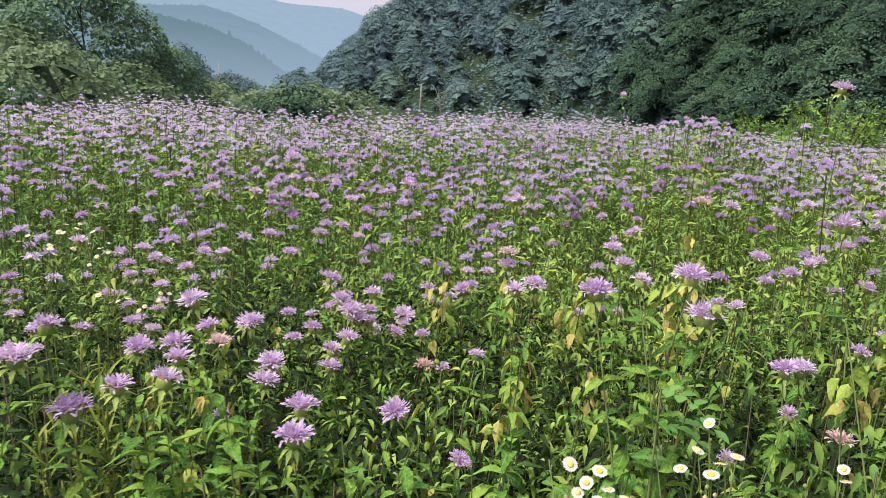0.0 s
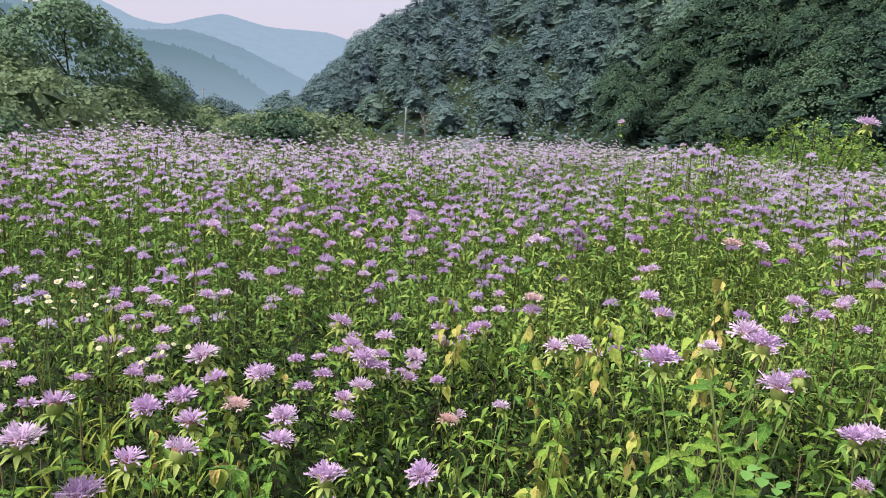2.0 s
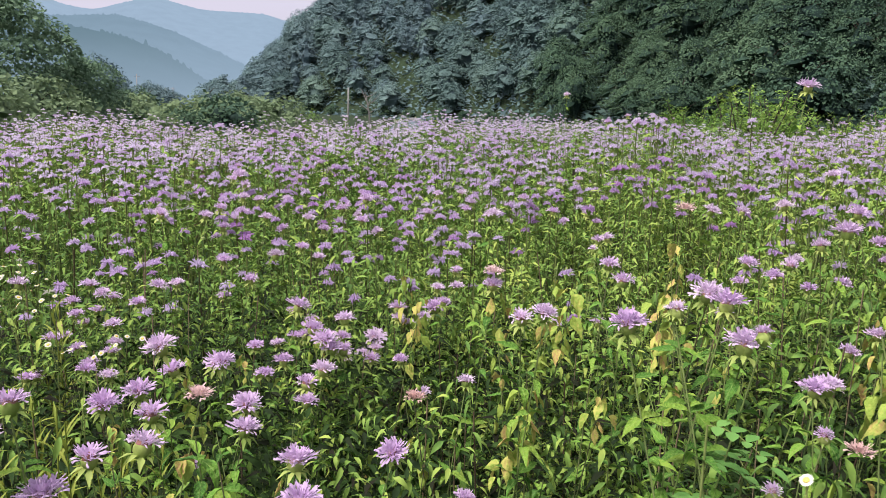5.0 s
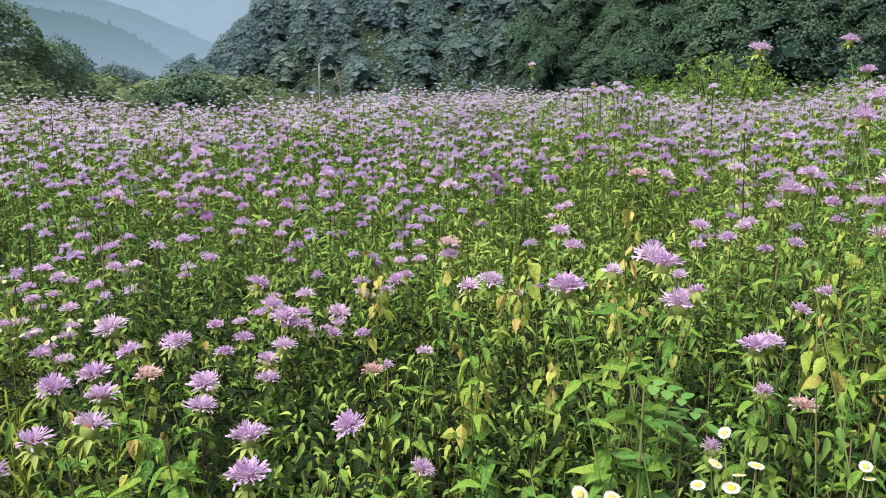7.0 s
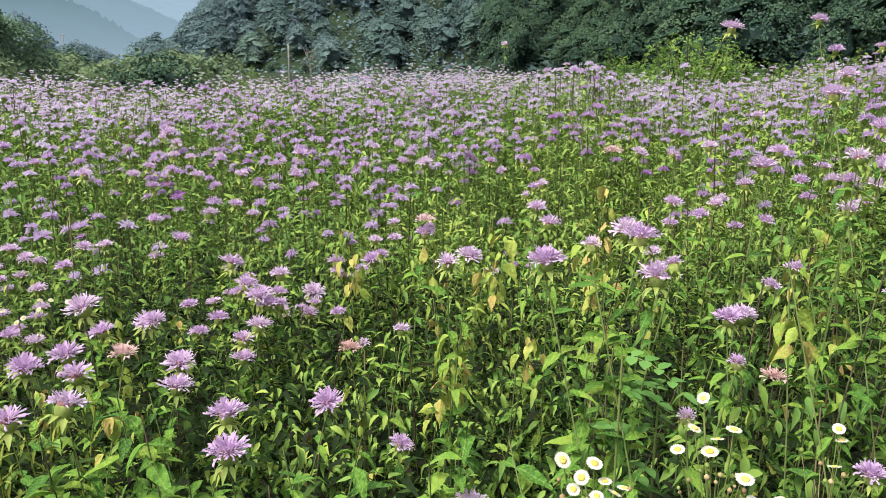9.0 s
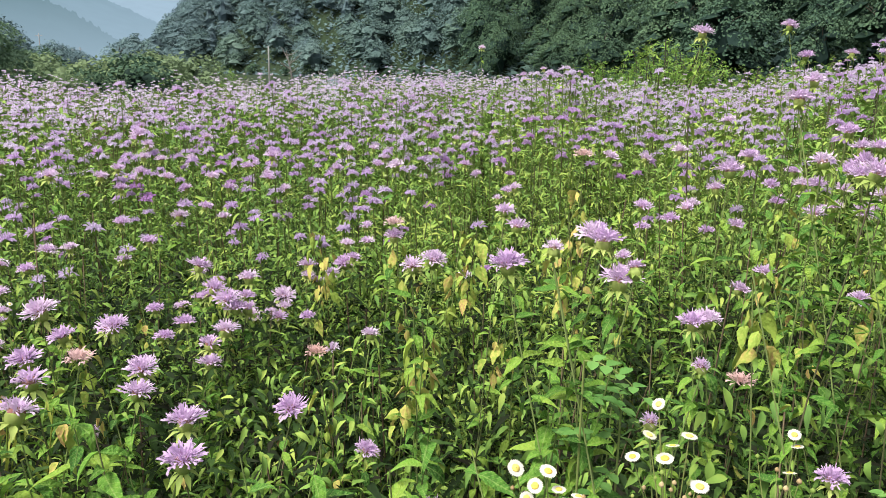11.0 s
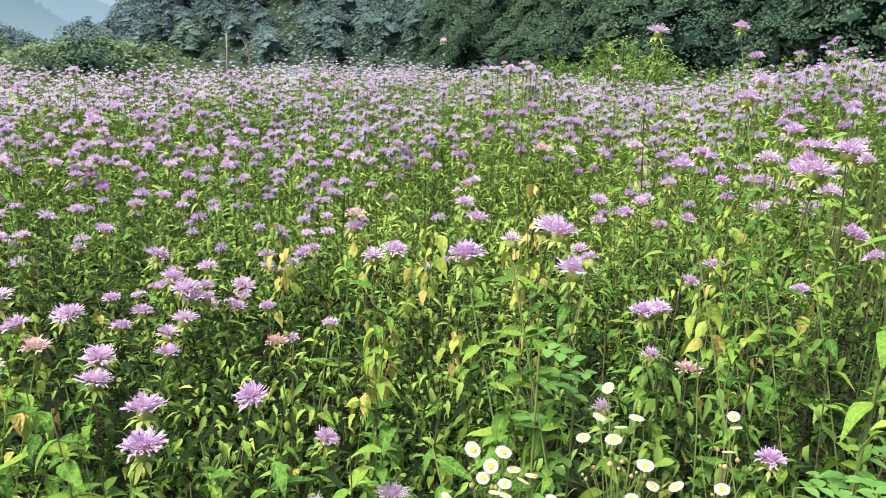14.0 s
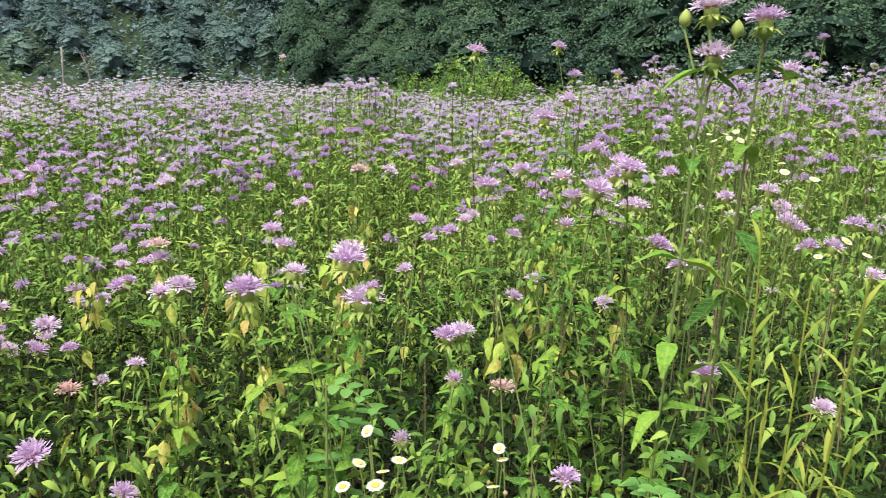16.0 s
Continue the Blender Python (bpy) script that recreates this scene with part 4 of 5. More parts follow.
X, Y, R, A = scatter(gm, 0.9, 2.6, 26)
n = len(X)
turn = np.zeros((n, 3, 3))
turn[:, 0, 0] = turn[:, 1, 1] = gm.uniform(0.5, 1.0, n)
H = np.array([max(0.35, clear_top(x, y, meadow_top(x, y, gm) - 0.03)) for x, y in zip(X, Y)])
turn[:, :, 2] = np.stack([gm.normal(0, 0.09, n), gm.normal(0, 0.09, n), H], -1)
dry.put(PROP, turn, np.stack([X, Y, 0 * X], -1), 1.0, gm.uniform(0, 1, n))
M_DRY = ramp_material("dry_stalk", [(0.2, (0.09, 0.06, 0.04)), (0.8, (0.27, 0.21, 0.13))], 0.8, 0, "tone", 20, 0)
tagged(new("dry_stalks", dry.mesh("dry_stalks", M_DRY)), "thin dry brown stalks among the green plants", "stalks", kind="stuff")

# small white flowers scattered at the far edge and at the right
white, stalks = Pile(), Pile()
for a0, a1, r0, r1, n, up in ((-24, -4, 7.0, 11.5, 170, 0.06), (36, 56, 1.6, 4.2, 110, 0.02), (-36, -20, 2.0, 6.0, 50, -0.02), (-4, 30, 8.0, 12.0, 60, 0.08)):
    r, a = np.sqrt(gm.uniform(r0 * r0, r1 * r1, n)), np.radians(gm.uniform(a0, a1, n))
    x, y = EYE[0] + r * np.sin(a), EYE[1] + r * np.cos(a)
    z = np.array([meadow_top(p, q, gm) for p, q in zip(x, y)]) + up
    b = gm.uniform(0, 6.28, n)
    white.put(FAR_HEADS[0], basis(np.stack([np.cos(b), np.sin(b), 0 * b], -1)), np.stack([x, y, z], -1), gm.uniform(0.022, 0.042, n), 0.5)
    turn = np.zeros((n, 3, 3))
    turn[:, 0, 0] = turn[:, 1, 1] = 0.7
    turn[:, 2, 2] = z
    stalks.put(PROP, turn, np.stack([x, y, 0 * x], -1), 1.0, 0.5)
tagged(new("white_flower_stems", stalks.mesh("white_flower_stems", M_STEM_T)), "thin stems of the small white flowers", "stems", kind="stuff")
tagged(new("white_flowers", white.mesh("white_flowers", M_WHITE, False)), "small white flowers scattered through the meadow", "flowers", kind="stuff")


# ---- other plants of the meadow ----
def ball(r, z0, z1, n=9, rows=5, point=0.0):
    ang = np.linspace(0, 2 * math.pi, n + 1)
    out = []
    for u in np.linspace(0.02, 0.98, rows):
        q = r * math.sin(math.pi * u) ** 0.8 * (1 - point * u)
        out.append([(q * math.cos(a), q * math.sin(a), z0 + (z1 - z0) * u) for a in ang])
    return strip(out)


BUD = tri_mesh("bud", *ball(0.0085, -0.010, 0.013, 10, 6, 0.25), M_BRACT)
WILT_HEAD = head_shapes(91, 84, 40, 1.05)
M_FADED = ramp_material("faded_petal", [(0.2, (0.52, 0.34, 0.30)), (0.8, (0.66, 0.50, 0.50))], 0.7, 0.3, "object", 120, 0.05)
FADED = WILT_HEAD[0].mesh("petals", M_FADED)


def tall_bergamot(x, y, top, heads, buds, lean):
    """A tall plant close by with flowers in big green cups and round buds."""
    root = tagged(new("wild_bergamot"), "tall wild bergamot with lilac heads in green cups and round buds", "flower", "wild bergamot plants")
    bx, by = x + lean[0], y + lean[1]
    root.matrix_basis = Matrix.Translation((bx, by, 0))
    u = np.linspace(0, 1, 9)[:, None]
    path = np.array([x - bx, y - by, top]) * u + np.array([0.02, 0.01, 0]) * np.sin(u * math.pi)
    thing_mesh("stem", tri_mesh("stem", *tube(path, np.linspace(0.0026, 0.0017, 9), 7), M_STEM), root)
    g = np.random.default_rng(int(1000 * x))
    for p, d, s in leaf_nodes(path, top, g, 0.30, 0.10, 0.085):
        thing_mesh("leaf", LEAF_MESHES[int(g.integers(0, 4))], root, mat4(basis(d[None])[0], p, s))
    for i, (hx, hy, hz) in enumerate(heads):
        tip = np.array([hx - bx, hy - by, hz])
        node = path[-1] * 0.93 if i else path[-1] - np.array([0, 0, 0.02])
        thing_mesh("stem", tri_mesh("stem", *tube([node, (node + tip) / 2 + np.array([0.004, 0, -0.006]), tip - np.array([0, 0, 0.012])], [0.0018, 0.0017, 0.0022], 6), M_STEM), root)
        head = add_head(root, tip + np.array([0, 0, 0.008]), 0.054, i + 1, g, 0.08)
        thing_mesh("bud", BUD, head, Matrix.Translation((0, 0, -0.20)) @ Matrix.Diagonal((26, 26, 20, 1)))
    for hx, hy, hz in buds:
        tip = np.array([hx - bx, hy - by, hz])
        node = path[-1] * 0.96
        thing_mesh("stem", tri_mesh("stem", *tube([node, tip - np.array([0, 0, 0.01])], [0.0014, 0.0014], 6), M_STEM), root)
        thing_mesh("bud", BUD, root, Matrix.Translation(tip))


tall_bergamot(0.775, 0.815, 1.535, [(0.777, 0.819, 1.566), (0.785, 0.816, 1.512)], [(0.752, 0.832, 1.562), (0.806, 0.805, 1.552)], (-0.03, 0.03))
tall_bergamot(0.857, 0.818, 1.545, [(0.857, 0.818, 1.558)], [], (-0.02, 0.05))
gd = np.random.default_rng(17)
for x, y, z in ((0.302, 0.908, 1.248), (0.388, 0.863, 1.235), (0.319, 0.97, 1.23), (0.539, 0.98, 1.06), (0.30, 0.80, 0.86), (0.06, 0.98, 0.84), (0.44, 0.90, 1.02), (1.10, 1.62, 1.16), (0.40, 1.9, 1.13)):
    root = bergamot(x, y, z - 0.01, gd, heads=0, label="wild bergamot with a half-open head in a pale green cup")
    head = add_head(root, np.array(Vector((x, y, z + 0.006)) - root.location), 0.036, 5, gd)
    thing_mesh("bud", BUD, head, Matrix.Translation((0, 0, -0.16)) @ Matrix.Diagonal((32, 32, 26, 1)))
for x, y, z in ((-0.361, 1.152, 1.017), (0.128, 1.609, 1.13), (0.70, 1.16, 0.955), (0.56, 1.70, 1.27), (-0.03, 1.45, 0.90)):
    root = bergamot(x, y, z - 0.01, gd, heads=0, wilted=True, first=0.7, label="fading wild bergamot with a peach-coloured spent head")
    thing_mesh("flower_head", FADED, root, Matrix.Translation(Vector((x, y, z)) - root.location) @ Matrix.Scale(0.058, 4))
    thing_mesh("disc", HEADS[0][1], bpy.data.objects[root.children[-1].name], Matrix.Diagonal((1.5, 1.5, 1.4, 1)))
    thing_mesh("calyx", HEADS[0][2], bpy.data.objects[root.children[-1].name])

# wilted yellow plants
for x, y, top, first, leaf in ((0.168, 1.237, 1.05, 0.85, 0.054), (0.145, 1.20, 0.98, 0.87, 0.048), (0.582, 0.959, 1.215, 0.915, 0.046), (0.590, 0.965, 1.190, 0.93, 0.040), (0.307, 1.257, 1.03, 0.90, 0.05),
                               (-0.62, 1.75, 0.93, 0.8, 0.05), (-0.06, 2.05, 0.98, 0.85, 0.05), (0.33, 1.75, 1.10, 0.82, 0.05), (0.48, 1.60, 1.13, 0.85, 0.05), (1.05, 1.35, 1.12, 0.88, 0.05)):
    bergamot(x, y, top, gd, heads=0, wilted=True, first=first, step=0.030, leaf=leaf * 1.15, label="wilted bergamot with drooping yellow and brown leaves")

# leafy plants low beside the path
for x, y, top in ((-0.408, 0.969, 1.04), (-0.305, 0.974, 1.06), (-0.268, 0.953, 1.013), (-0.357, 0.947, 0.969), (-0.209, 0.933, 0.949), (-0.084, 0.932, 0.979), (0.019, 0.931, 0.99),
                  (0.159, 0.926, 1.018), (0.107, 0.918, 0.974), (0.351, 0.923, 1.056), (0.314, 0.934, 1.08), (0.211, 0.915, 0.99)):
    top = clear_top(x, y, top)
    if top > 0.5:
        bergamot(x, y, top, gd, heads=0, first=0.5, step=0.036, leaf=0.080, label="leafy green wild bergamot with broad pointed leaves")

# yellow-green plants between the flowers
for x, y, top in ((0.483, 1.513, 1.172), (0.315, 1.912, 1.09), (-0.107, 2.23, 1.0), (-0.029, 2.016, 0.99), (0.85, 1.257, 1.10), (-0.334, 1.92, 0.95), (0.62, 1.9, 1.18), (1.0, 1.6, 1.2)):
    bergamot(x, y, top, gd, heads=0, wilted=True, first=0.78, step=0.044, leaf=0.052, label="yellowing bergamot with limp hanging leaves")

# yellowing leaves hanging among the green ones
for i in range(12):
    r, a = gd.uniform(1.2, 2.3), gd.uniform(-32, 48)
    x, y = EYE[0] + r * math.sin(radians(a)), EYE[1] + r * math.cos(radians(a))
    top = clear_top(x, y, meadow_top(x, y, gd) + 0.03)
    if top > 0.5:
        bergamot(x, y, top, gd, heads=0, wilted=True, first=0.80, step=0.06, leaf=0.046, label="bergamot stem with yellowing drooping leaves")


def daisy_shapes():
    ray_petals, disc = Pile(), Pile()
    g = np.random.default_rng(4)
    rim = [(0, 0, 0.03)]
    for i in range(52):
        a, q = i * math.pi / 26, (g.uniform(0.46, 0.52) if i % 2 else 0.43)
        rim.append((q * math.cos(a), q * math.sin(a), g.uniform(-0.03, 0.05) if i % 2 else 0.02))
    ray_petals.put((np.array(rim), np.array([(0, i + 1, (i + 1) % 52 + 1) for i in range(52)])), np.eye(3)[None], [(0, 0, 0)])
    disc.put(ball(0.23, -0.04, 0.12, 10, 5), np.eye(3)[None], [(0, 0, 0)])
    return ray_petals.mesh("daisy", M_WHITE), disc.mesh("disc", M_YELLOW)


DAISY, DAISY_DISC = daisy_shapes()
M_TAN = ramp_material("spent_bud", [(0.2, (0.30, 0.21, 0.10)), (0.8, (0.46, 0.37, 0.20))], 0.9, 0.1, "object", 300, 0.3)
TAN_BUD, FLEA_BUD = (tri_mesh("bud", *ball(0.0024, -0.002, 0.004, 7, 4), m) for m in (M_TAN, M_BRACT))
LANCE = [tri_mesh("leaf", *blade((0.04, 0.10, 0.12, 0.08, 0.01), a, 0.25), M_LANCE) for a in (0.15, 0.4)]
M_GREEN_STEM = ramp_material("green_stem", [(0.2, (0.13, 0.18, 0.05)), (0.8, (0.24, 0.27, 0.09))], 0.6, 0, "object", 25)


def fleabane_stand(tips, foot, size, label="daisy fleabane with small white flowers and yellow centres"):
    """A plant whose flowers open at the given places, with tan buds between them."""
    g = np.random.default_rng(int(1000 * foot[0]) + 500)
    root = tagged(new("daisy_fleabane"), label, "flower", "daisy fleabanes")
    root.matrix_basis = Matrix.Translation((*foot, 0))
    tips = np.array(tips) - np.array([*foot, 0])
    mid = tips.mean(0)
    node = mid * np.array([0.8, 0.8, 1]) - np.array([0, 0, 0.10])
    thing_mesh("stem", tri_mesh("stem", *tube([(0, 0, 0), node * np.array([0.4, 0.4, 0.5]), node], [0.0015, 0.0013, 0.0010], 5), M_GREEN_STEM), root)
    for i in range(9):
        a, u = i * 2.4, 0.5 + 0.5 * i / 9
        thing_mesh("leaf", LANCE[i % 2], root, mat4(basis(np.array([[math.cos(a), math.sin(a), 0.6]]))[0], node * np.array([0.7 * u, 0.7 * u, u]), 0.05))
    for i, tip in enumerate(tips):
        thing_mesh("stem", tri_mesh("stem", *tube([node, (node + tip) / 2 + np.array([0.002, 0, -0.008]), tip], [0.0006, 0.0005, 0.0005], 4), M_GREEN_STEM), root)
        d = unit(np.array([g.normal(0, 0.35), g.normal(0, 0.30) - 0.25, 1.0]))
        fl = thing_mesh("daisy", DAISY, root, mat4(basis(np.cross(d, [[1, 0.2, 0]]), d)[0], tip, size * g.uniform(0.72, 1.10)))
        thing_mesh("disc", DAISY_DISC, fl)
        for k in range(2):
            q = tip * 0.75 + node * 0.25 + g.normal(0, 0.012, 3)
            thing_mesh("bud", (TAN_BUD, FLEA_BUD)[k % 2], root, Matrix.Translation(q) @ Matrix.Scale(g.uniform(0.6, 1.2), 4))
            thing_mesh("stem", tri_mesh("stem", *tube([node, q], [0.0005, 0.0004], 3), M_GREEN_STEM), root)


def fleabane(x, y, top, flowers, spread, g, size=0.0155, label="daisy fleabane with small white flowers and yellow centres"):
    root = tagged(new("daisy_fleabane"), label, "flower", "daisy fleabanes")
    root.matrix_basis = Matrix.Translation((x, y, 0))
    node = np.array([g.normal(0, 0.01), g.normal(0, 0.01), top - 0.16])
    thing_mesh("stem", tri_mesh("stem", *tube([(0.02, 0.02, 0), (0.0, 0.01, top * 0.5), node], [0.0015, 0.0013, 0.0010], 5), M_GREEN_STEM), root)
    for i in range(8):
        a, z = i * 2.4, top * (0.35 + 0.55 * i / 8)
        thing_mesh("leaf", LANCE[i % 2], root, mat4(basis(np.array([[math.cos(a), math.sin(a), 0.5]]))[0], (0.005, 0.008, z * 0.86), 0.06))
    for i in range(flowers):
        a, q = i * 2.4 + g.uniform(-0.4, 0.4), spread * math.sqrt((i + 0.4) / flowers)
        tip = np.array([math.cos(a) * q, math.sin(a) * q, top - g.uniform(0, 0.6) * q - g.uniform(0, 0.02)])
        thing_mesh("stem", tri_mesh("stem", *tube([node - np.array([0, 0, g.uniform(0, 0.08)]), (node + tip) / 2 + np.array([0, 0, -0.01]), tip], [0.0006, 0.0005, 0.0005], 4), M_GREEN_STEM), root)
        d = unit(np.array([g.normal(0, 0.3) + 0.25 * math.cos(a), g.normal(0, 0.3) - 0.25, 1.0]))
        fl = thing_mesh("daisy", DAISY, root, mat4(basis(np.cross(d, [[1, 0.2, 0]]), d)[0], tip, size * 2 * g.uniform(0.32, 0.48)))
        thing_mesh("disc", DAISY_DISC, fl)
        for k in range(i % 2 + 1):
            q = (node * 0.5 + tip * 0.5) + g.normal(0, 0.012, 3) * np.array([1, 1, 0.6])
            thing_mesh("bud", TAN_BUD if k else FLEA_BUD, root, Matrix.Translation(q) @ Matrix.Scale(size / 0.0155 * g.uniform(0.7, 1.1), 4))


fleabane_stand([(0.206, 0.613, 1.140), (0.233, 0.610, 1.138), (0.222, 0.608, 1.126), (0.242, 0.606, 1.123), (0.258, 0.603, 1.118), (0.233, 0.603, 1.111), (0.215, 0.606, 1.116), (0.231, 0.591, 1.119), (0.229, 0.58, 1.115), (0.22, 0.582, 1.117), (0.185, 0.612, 1.094), (0.271, 0.582, 1.105), (0.249, 0.599, 1.116)], (0.235, 0.625), 0.0145)
fleabane_stand([(0.326, 0.618, 1.193), (0.318, 0.612, 1.168), (0.304, 0.609, 1.150), (0.338, 0.609, 1.159), (0.331, 0.606, 1.149), (0.352, 0.610, 1.167), (0.358, 0.599, 1.126), (0.357, 0.575, 1.121), (0.335, 0.566, 1.116), (0.387, 0.589, 1.11), (0.351, 0.58, 1.138)], (0.335, 0.63), 0.0145)
fleabane_stand([(0.441, 0.604, 1.169), (0.444, 0.602, 1.159), (0.417, 0.567, 1.12), (0.428, 0.583, 1.146)], (0.43, 0.62), 0.0145)
for x, y, z in ((-0.903, 1.505, 1.12), (-0.82, 1.36, 1.12), (-0.98, 1.70, 1.10), (-0.86, 1.62, 1.05), (-1.281, 2.335, 0.90), (-0.74, 1.50, 0.98), (-0.70, 1.62, 0.96)):
    fleabane(x, y, z, 5, 0.06, gd, 0.016)
for x, y, z, n in ((1.155, 0.922, 1.265, 4), (1.25, 1.13, 1.365, 5), (1.69, 1.40, 1.56, 3), (1.50, 1.55, 1.40, 5), (1.60, 1.75, 1.38, 5)):
    fleabane(x, y, z, n, 0.05, gd, 0.022)


def lance_weed(x, y, top, stalks, g):
    root = tagged(new("tall_weed"), "tall yellow-green weed with narrow upright leaves", "plant", "tall weeds")
    root.matrix_basis = Matrix.Translation((x, y, 0))
    for k in range(stalks):
        e = np.array([g.normal(0, 0.05), g.normal(0, 0.05), top * g.uniform(0.8, 1.0)])
        p = np.array([g.normal(0, 0.012), g.normal(0, 0.012), 0])
        path = np.array([p, p * 0.5 + e * 0.5 + np.array([0.01, 0, 0]), e])
        thing_mesh("stem", tri_mesh("stem", *tube(path, [0.0028, 0.0022, 0.0012], 6), M_LANCE), root)
        for i in range(22):
            u = 0.35 + 0.64 * i / 22
            a = i * 2.4 + k
            thing_mesh("leaf", LANCE[i % 2], root, mat4(basis(np.array([[math.cos(a), math.sin(a), g.uniform(0.8, 2.6)]]))[0], p * (1 - u) + e * u, 0.075 * (1.25 - 0.6 * u)))


for x, y, z, k in ((0.905, 0.735, 1.36, 4), (0.98, 0.80, 1.22, 2), (-0.70, 1.22, 0.92, 3), (-0.84, 1.45, 0.98, 3), (-0.60, 1.38, 0.86, 2), (-0.95, 1.85, 1.02, 3), (-0.66, 1.30, 0.98, 3), (-0.76, 1.36, 0.94, 3)):
    lance_weed(x, y, z, k, gd)

ROUND_LEAF = tri_mesh("leaflet", *blade((0.10, 0.55, 0.66, 0.52, 0.10), 0.12, 0.12), M_ROUND)


def vine_shoot(x, y, z, way, pairs, size, g):
    """A shoot with round paired leaflets, rising from the ground."""
    root = tagged(new("locust_seedling"), "young locust shoot with rounded blue-green leaflets", "plant", "locust shoots")
    root.matrix_basis = Matrix.Translation((x, y, 0))
    thing_mesh("stem", tri_mesh("stem", *tube([(0, 0, 0), (0.01, 0.01, z * 0.5), (0, 0, z)], [0.0022, 0.0019, 0.0015], 5), M_GREEN_STEM), root)
    for k in range(3):
        d = unit(np.array([math.cos(way + 1.1 * (k - 1)), math.sin(way + 1.1 * (k - 1)), 0.25 - 0.15 * k]))
        p0 = np.array([0, 0, z - 0.05 * k])
        end = p0 + d * size * (pairs + 0.6) * 0.75
        hang = np.array([0, 0, -0.045])
        arm = [p0 + (end - p0) * u + hang * u * u for u in (0, 0.25, 0.5, 0.75, 1.0)]
        thing_mesh("stem", tri_mesh("stem", *tube(arm, [0.0009, 0.0008, 0.0007, 0.0006, 0.0005], 4), M_GREEN_STEM), root)
        side = unit(np.cross(d, [0, 0, 1]))
        for i in range(pairs):
            u = (i + 0.7) / (pairs + 0.4)
            q = p0 + (end - p0) * u + hang * u * u
            for s in (-1, 1):
                thing_mesh("leaflet", ROUND_LEAF, root, mat4(basis((side * s + d * 0.35 + np.array([0, 0, g.normal(0, 0.15)]))[None])[0], q, size * g.uniform(0.85, 1.1)))
        thing_mesh("leaflet", ROUND_LEAF, root, mat4(basis((d + np.array([0, 0, -0.6]))[None])[0], end + hang, size))


for x, y, z, w, n, s in ((0.335, 0.86, 1.13, 0.4, 4, 0.022), (0.40, 0.90, 1.06, 2.6, 4, 0.022), (0.62, 0.74, 1.00, 0.9, 5, 0.022), (0.72, 0.72, 0.98, 2.2, 5, 0.024), (0.56, 0.82, 0.90, 0.2, 5, 0.022), (0.80, 0.85, 0.96, 1.4, 5, 0.024)):
    vine_shoot(x, y, z, w, n, s, gd)


# ---- shrubs round the meadow ----
def shrub_pair(seed, height, width, leaf, per=70, clumps=16, material=None):
    g = np.random.default_rng(seed)
    wood = Pile()
    pile = Pile()
    for i in range(clumps):
        a, q = i * 2.4, width * 0.42 * math.sqrt((i + 0.5) / clumps)
        tip = np.array([math.cos(a) * q * 1.1, math.sin(a) * q * 1.1, height * g.uniform(0.65, 1.0)])
        foot = np.array([math.cos(a) * 0.08, math.sin(a) * 0.08, -0.1])
        wood.put(tube([foot, foot * 0.4 + tip * 0.6 * np.array([0.7, 0.7, 1]), tip], [0.02 * height, 0.012 * height, 0.004 * height], 5), np.eye(3)[None], [(0, 0, 0)])
        u = g.uniform(0.12, 1.0, per)
        p = foot + (tip - foot) * u[:, None] * np.stack([u ** 0.4, u ** 0.4, np.ones(per)], -1) + g.normal(0, width * 0.055, (per, 3)) * np.array([1, 1, 0.5])
        p[:, 2] = np.maximum(p[:, 2], 0.02)
        b = g.uniform(0, 6.28, per)
        d = np.stack([np.cos(b), np.sin(b), g.normal(0.0, 0.45, per)], -1)
        pile.put(SPRAY, basis(d, unit(np.stack([g.normal(0, 0.3, per), g.normal(0, 0.3, per), np.ones(per)], -1))), p, leaf * g.uniform(0.6, 1.2, per), np.clip(0.5 + g.normal(0, 0.08) + g.normal(0, 0.16, per), 0, 1))
    return wood.mesh("trunk", M_BARK), pile.mesh("crown", material or M_SHRUB, False)


SHRUBS = [shrub_pair(100 + i, 2.0, 1.9, 0.125, 125) for i in range(3)]
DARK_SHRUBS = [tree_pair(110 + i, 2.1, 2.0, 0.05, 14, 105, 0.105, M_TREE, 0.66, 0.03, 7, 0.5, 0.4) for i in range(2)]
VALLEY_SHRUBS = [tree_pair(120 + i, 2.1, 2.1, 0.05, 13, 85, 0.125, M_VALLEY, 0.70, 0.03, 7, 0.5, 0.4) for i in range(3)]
gh = np.random.default_rng(23)
for i in range(19):
    a, r = 7.5 + i * 2.3 + gh.uniform(-0.9, 0.9), gh.uniform(13.2, 17.0)
    s = gh.uniform(0.62, 0.88) * (1.22 if 18 < a < 24 else 1.0)
    plant_tree("shrub", SHRUBS[i % 3], r * math.sin(radians(a)), r * math.cos(radians(a)), gh.uniform(0, 6), (s * 0.8, s * 0.8, s), "bright green leafy shrub at the edge of the meadow", "shrub", "shrubs at the meadow edge")
for x, y, s in ((-4.7, 6.5, 0.55), (-5.6, 7.6, 0.65), (-6.6, 8.8, 0.75), (-7.4, 11.0, 0.9), (-8.6, 13.0, 1.0), (-8.0, 15.5, 0.72), (-6.6, 17.0, 0.60), (-9.5, 17.0, 1.0), (-11.5, 16.0, 1.3), (-7.2, 20.0, 0.78)):
    plant_tree("shrub", (DARK_SHRUBS + VALLEY_SHRUBS)[int(gh.integers(0, 5))], x, y, gh.uniform(0, 6), (s, s, s), "green shrub beside the flower meadow", "shrub", "shrubs beside the meadow")
SUMAC = shrub_pair(140, 1.6, 0.9, 0.075, 190, 8)
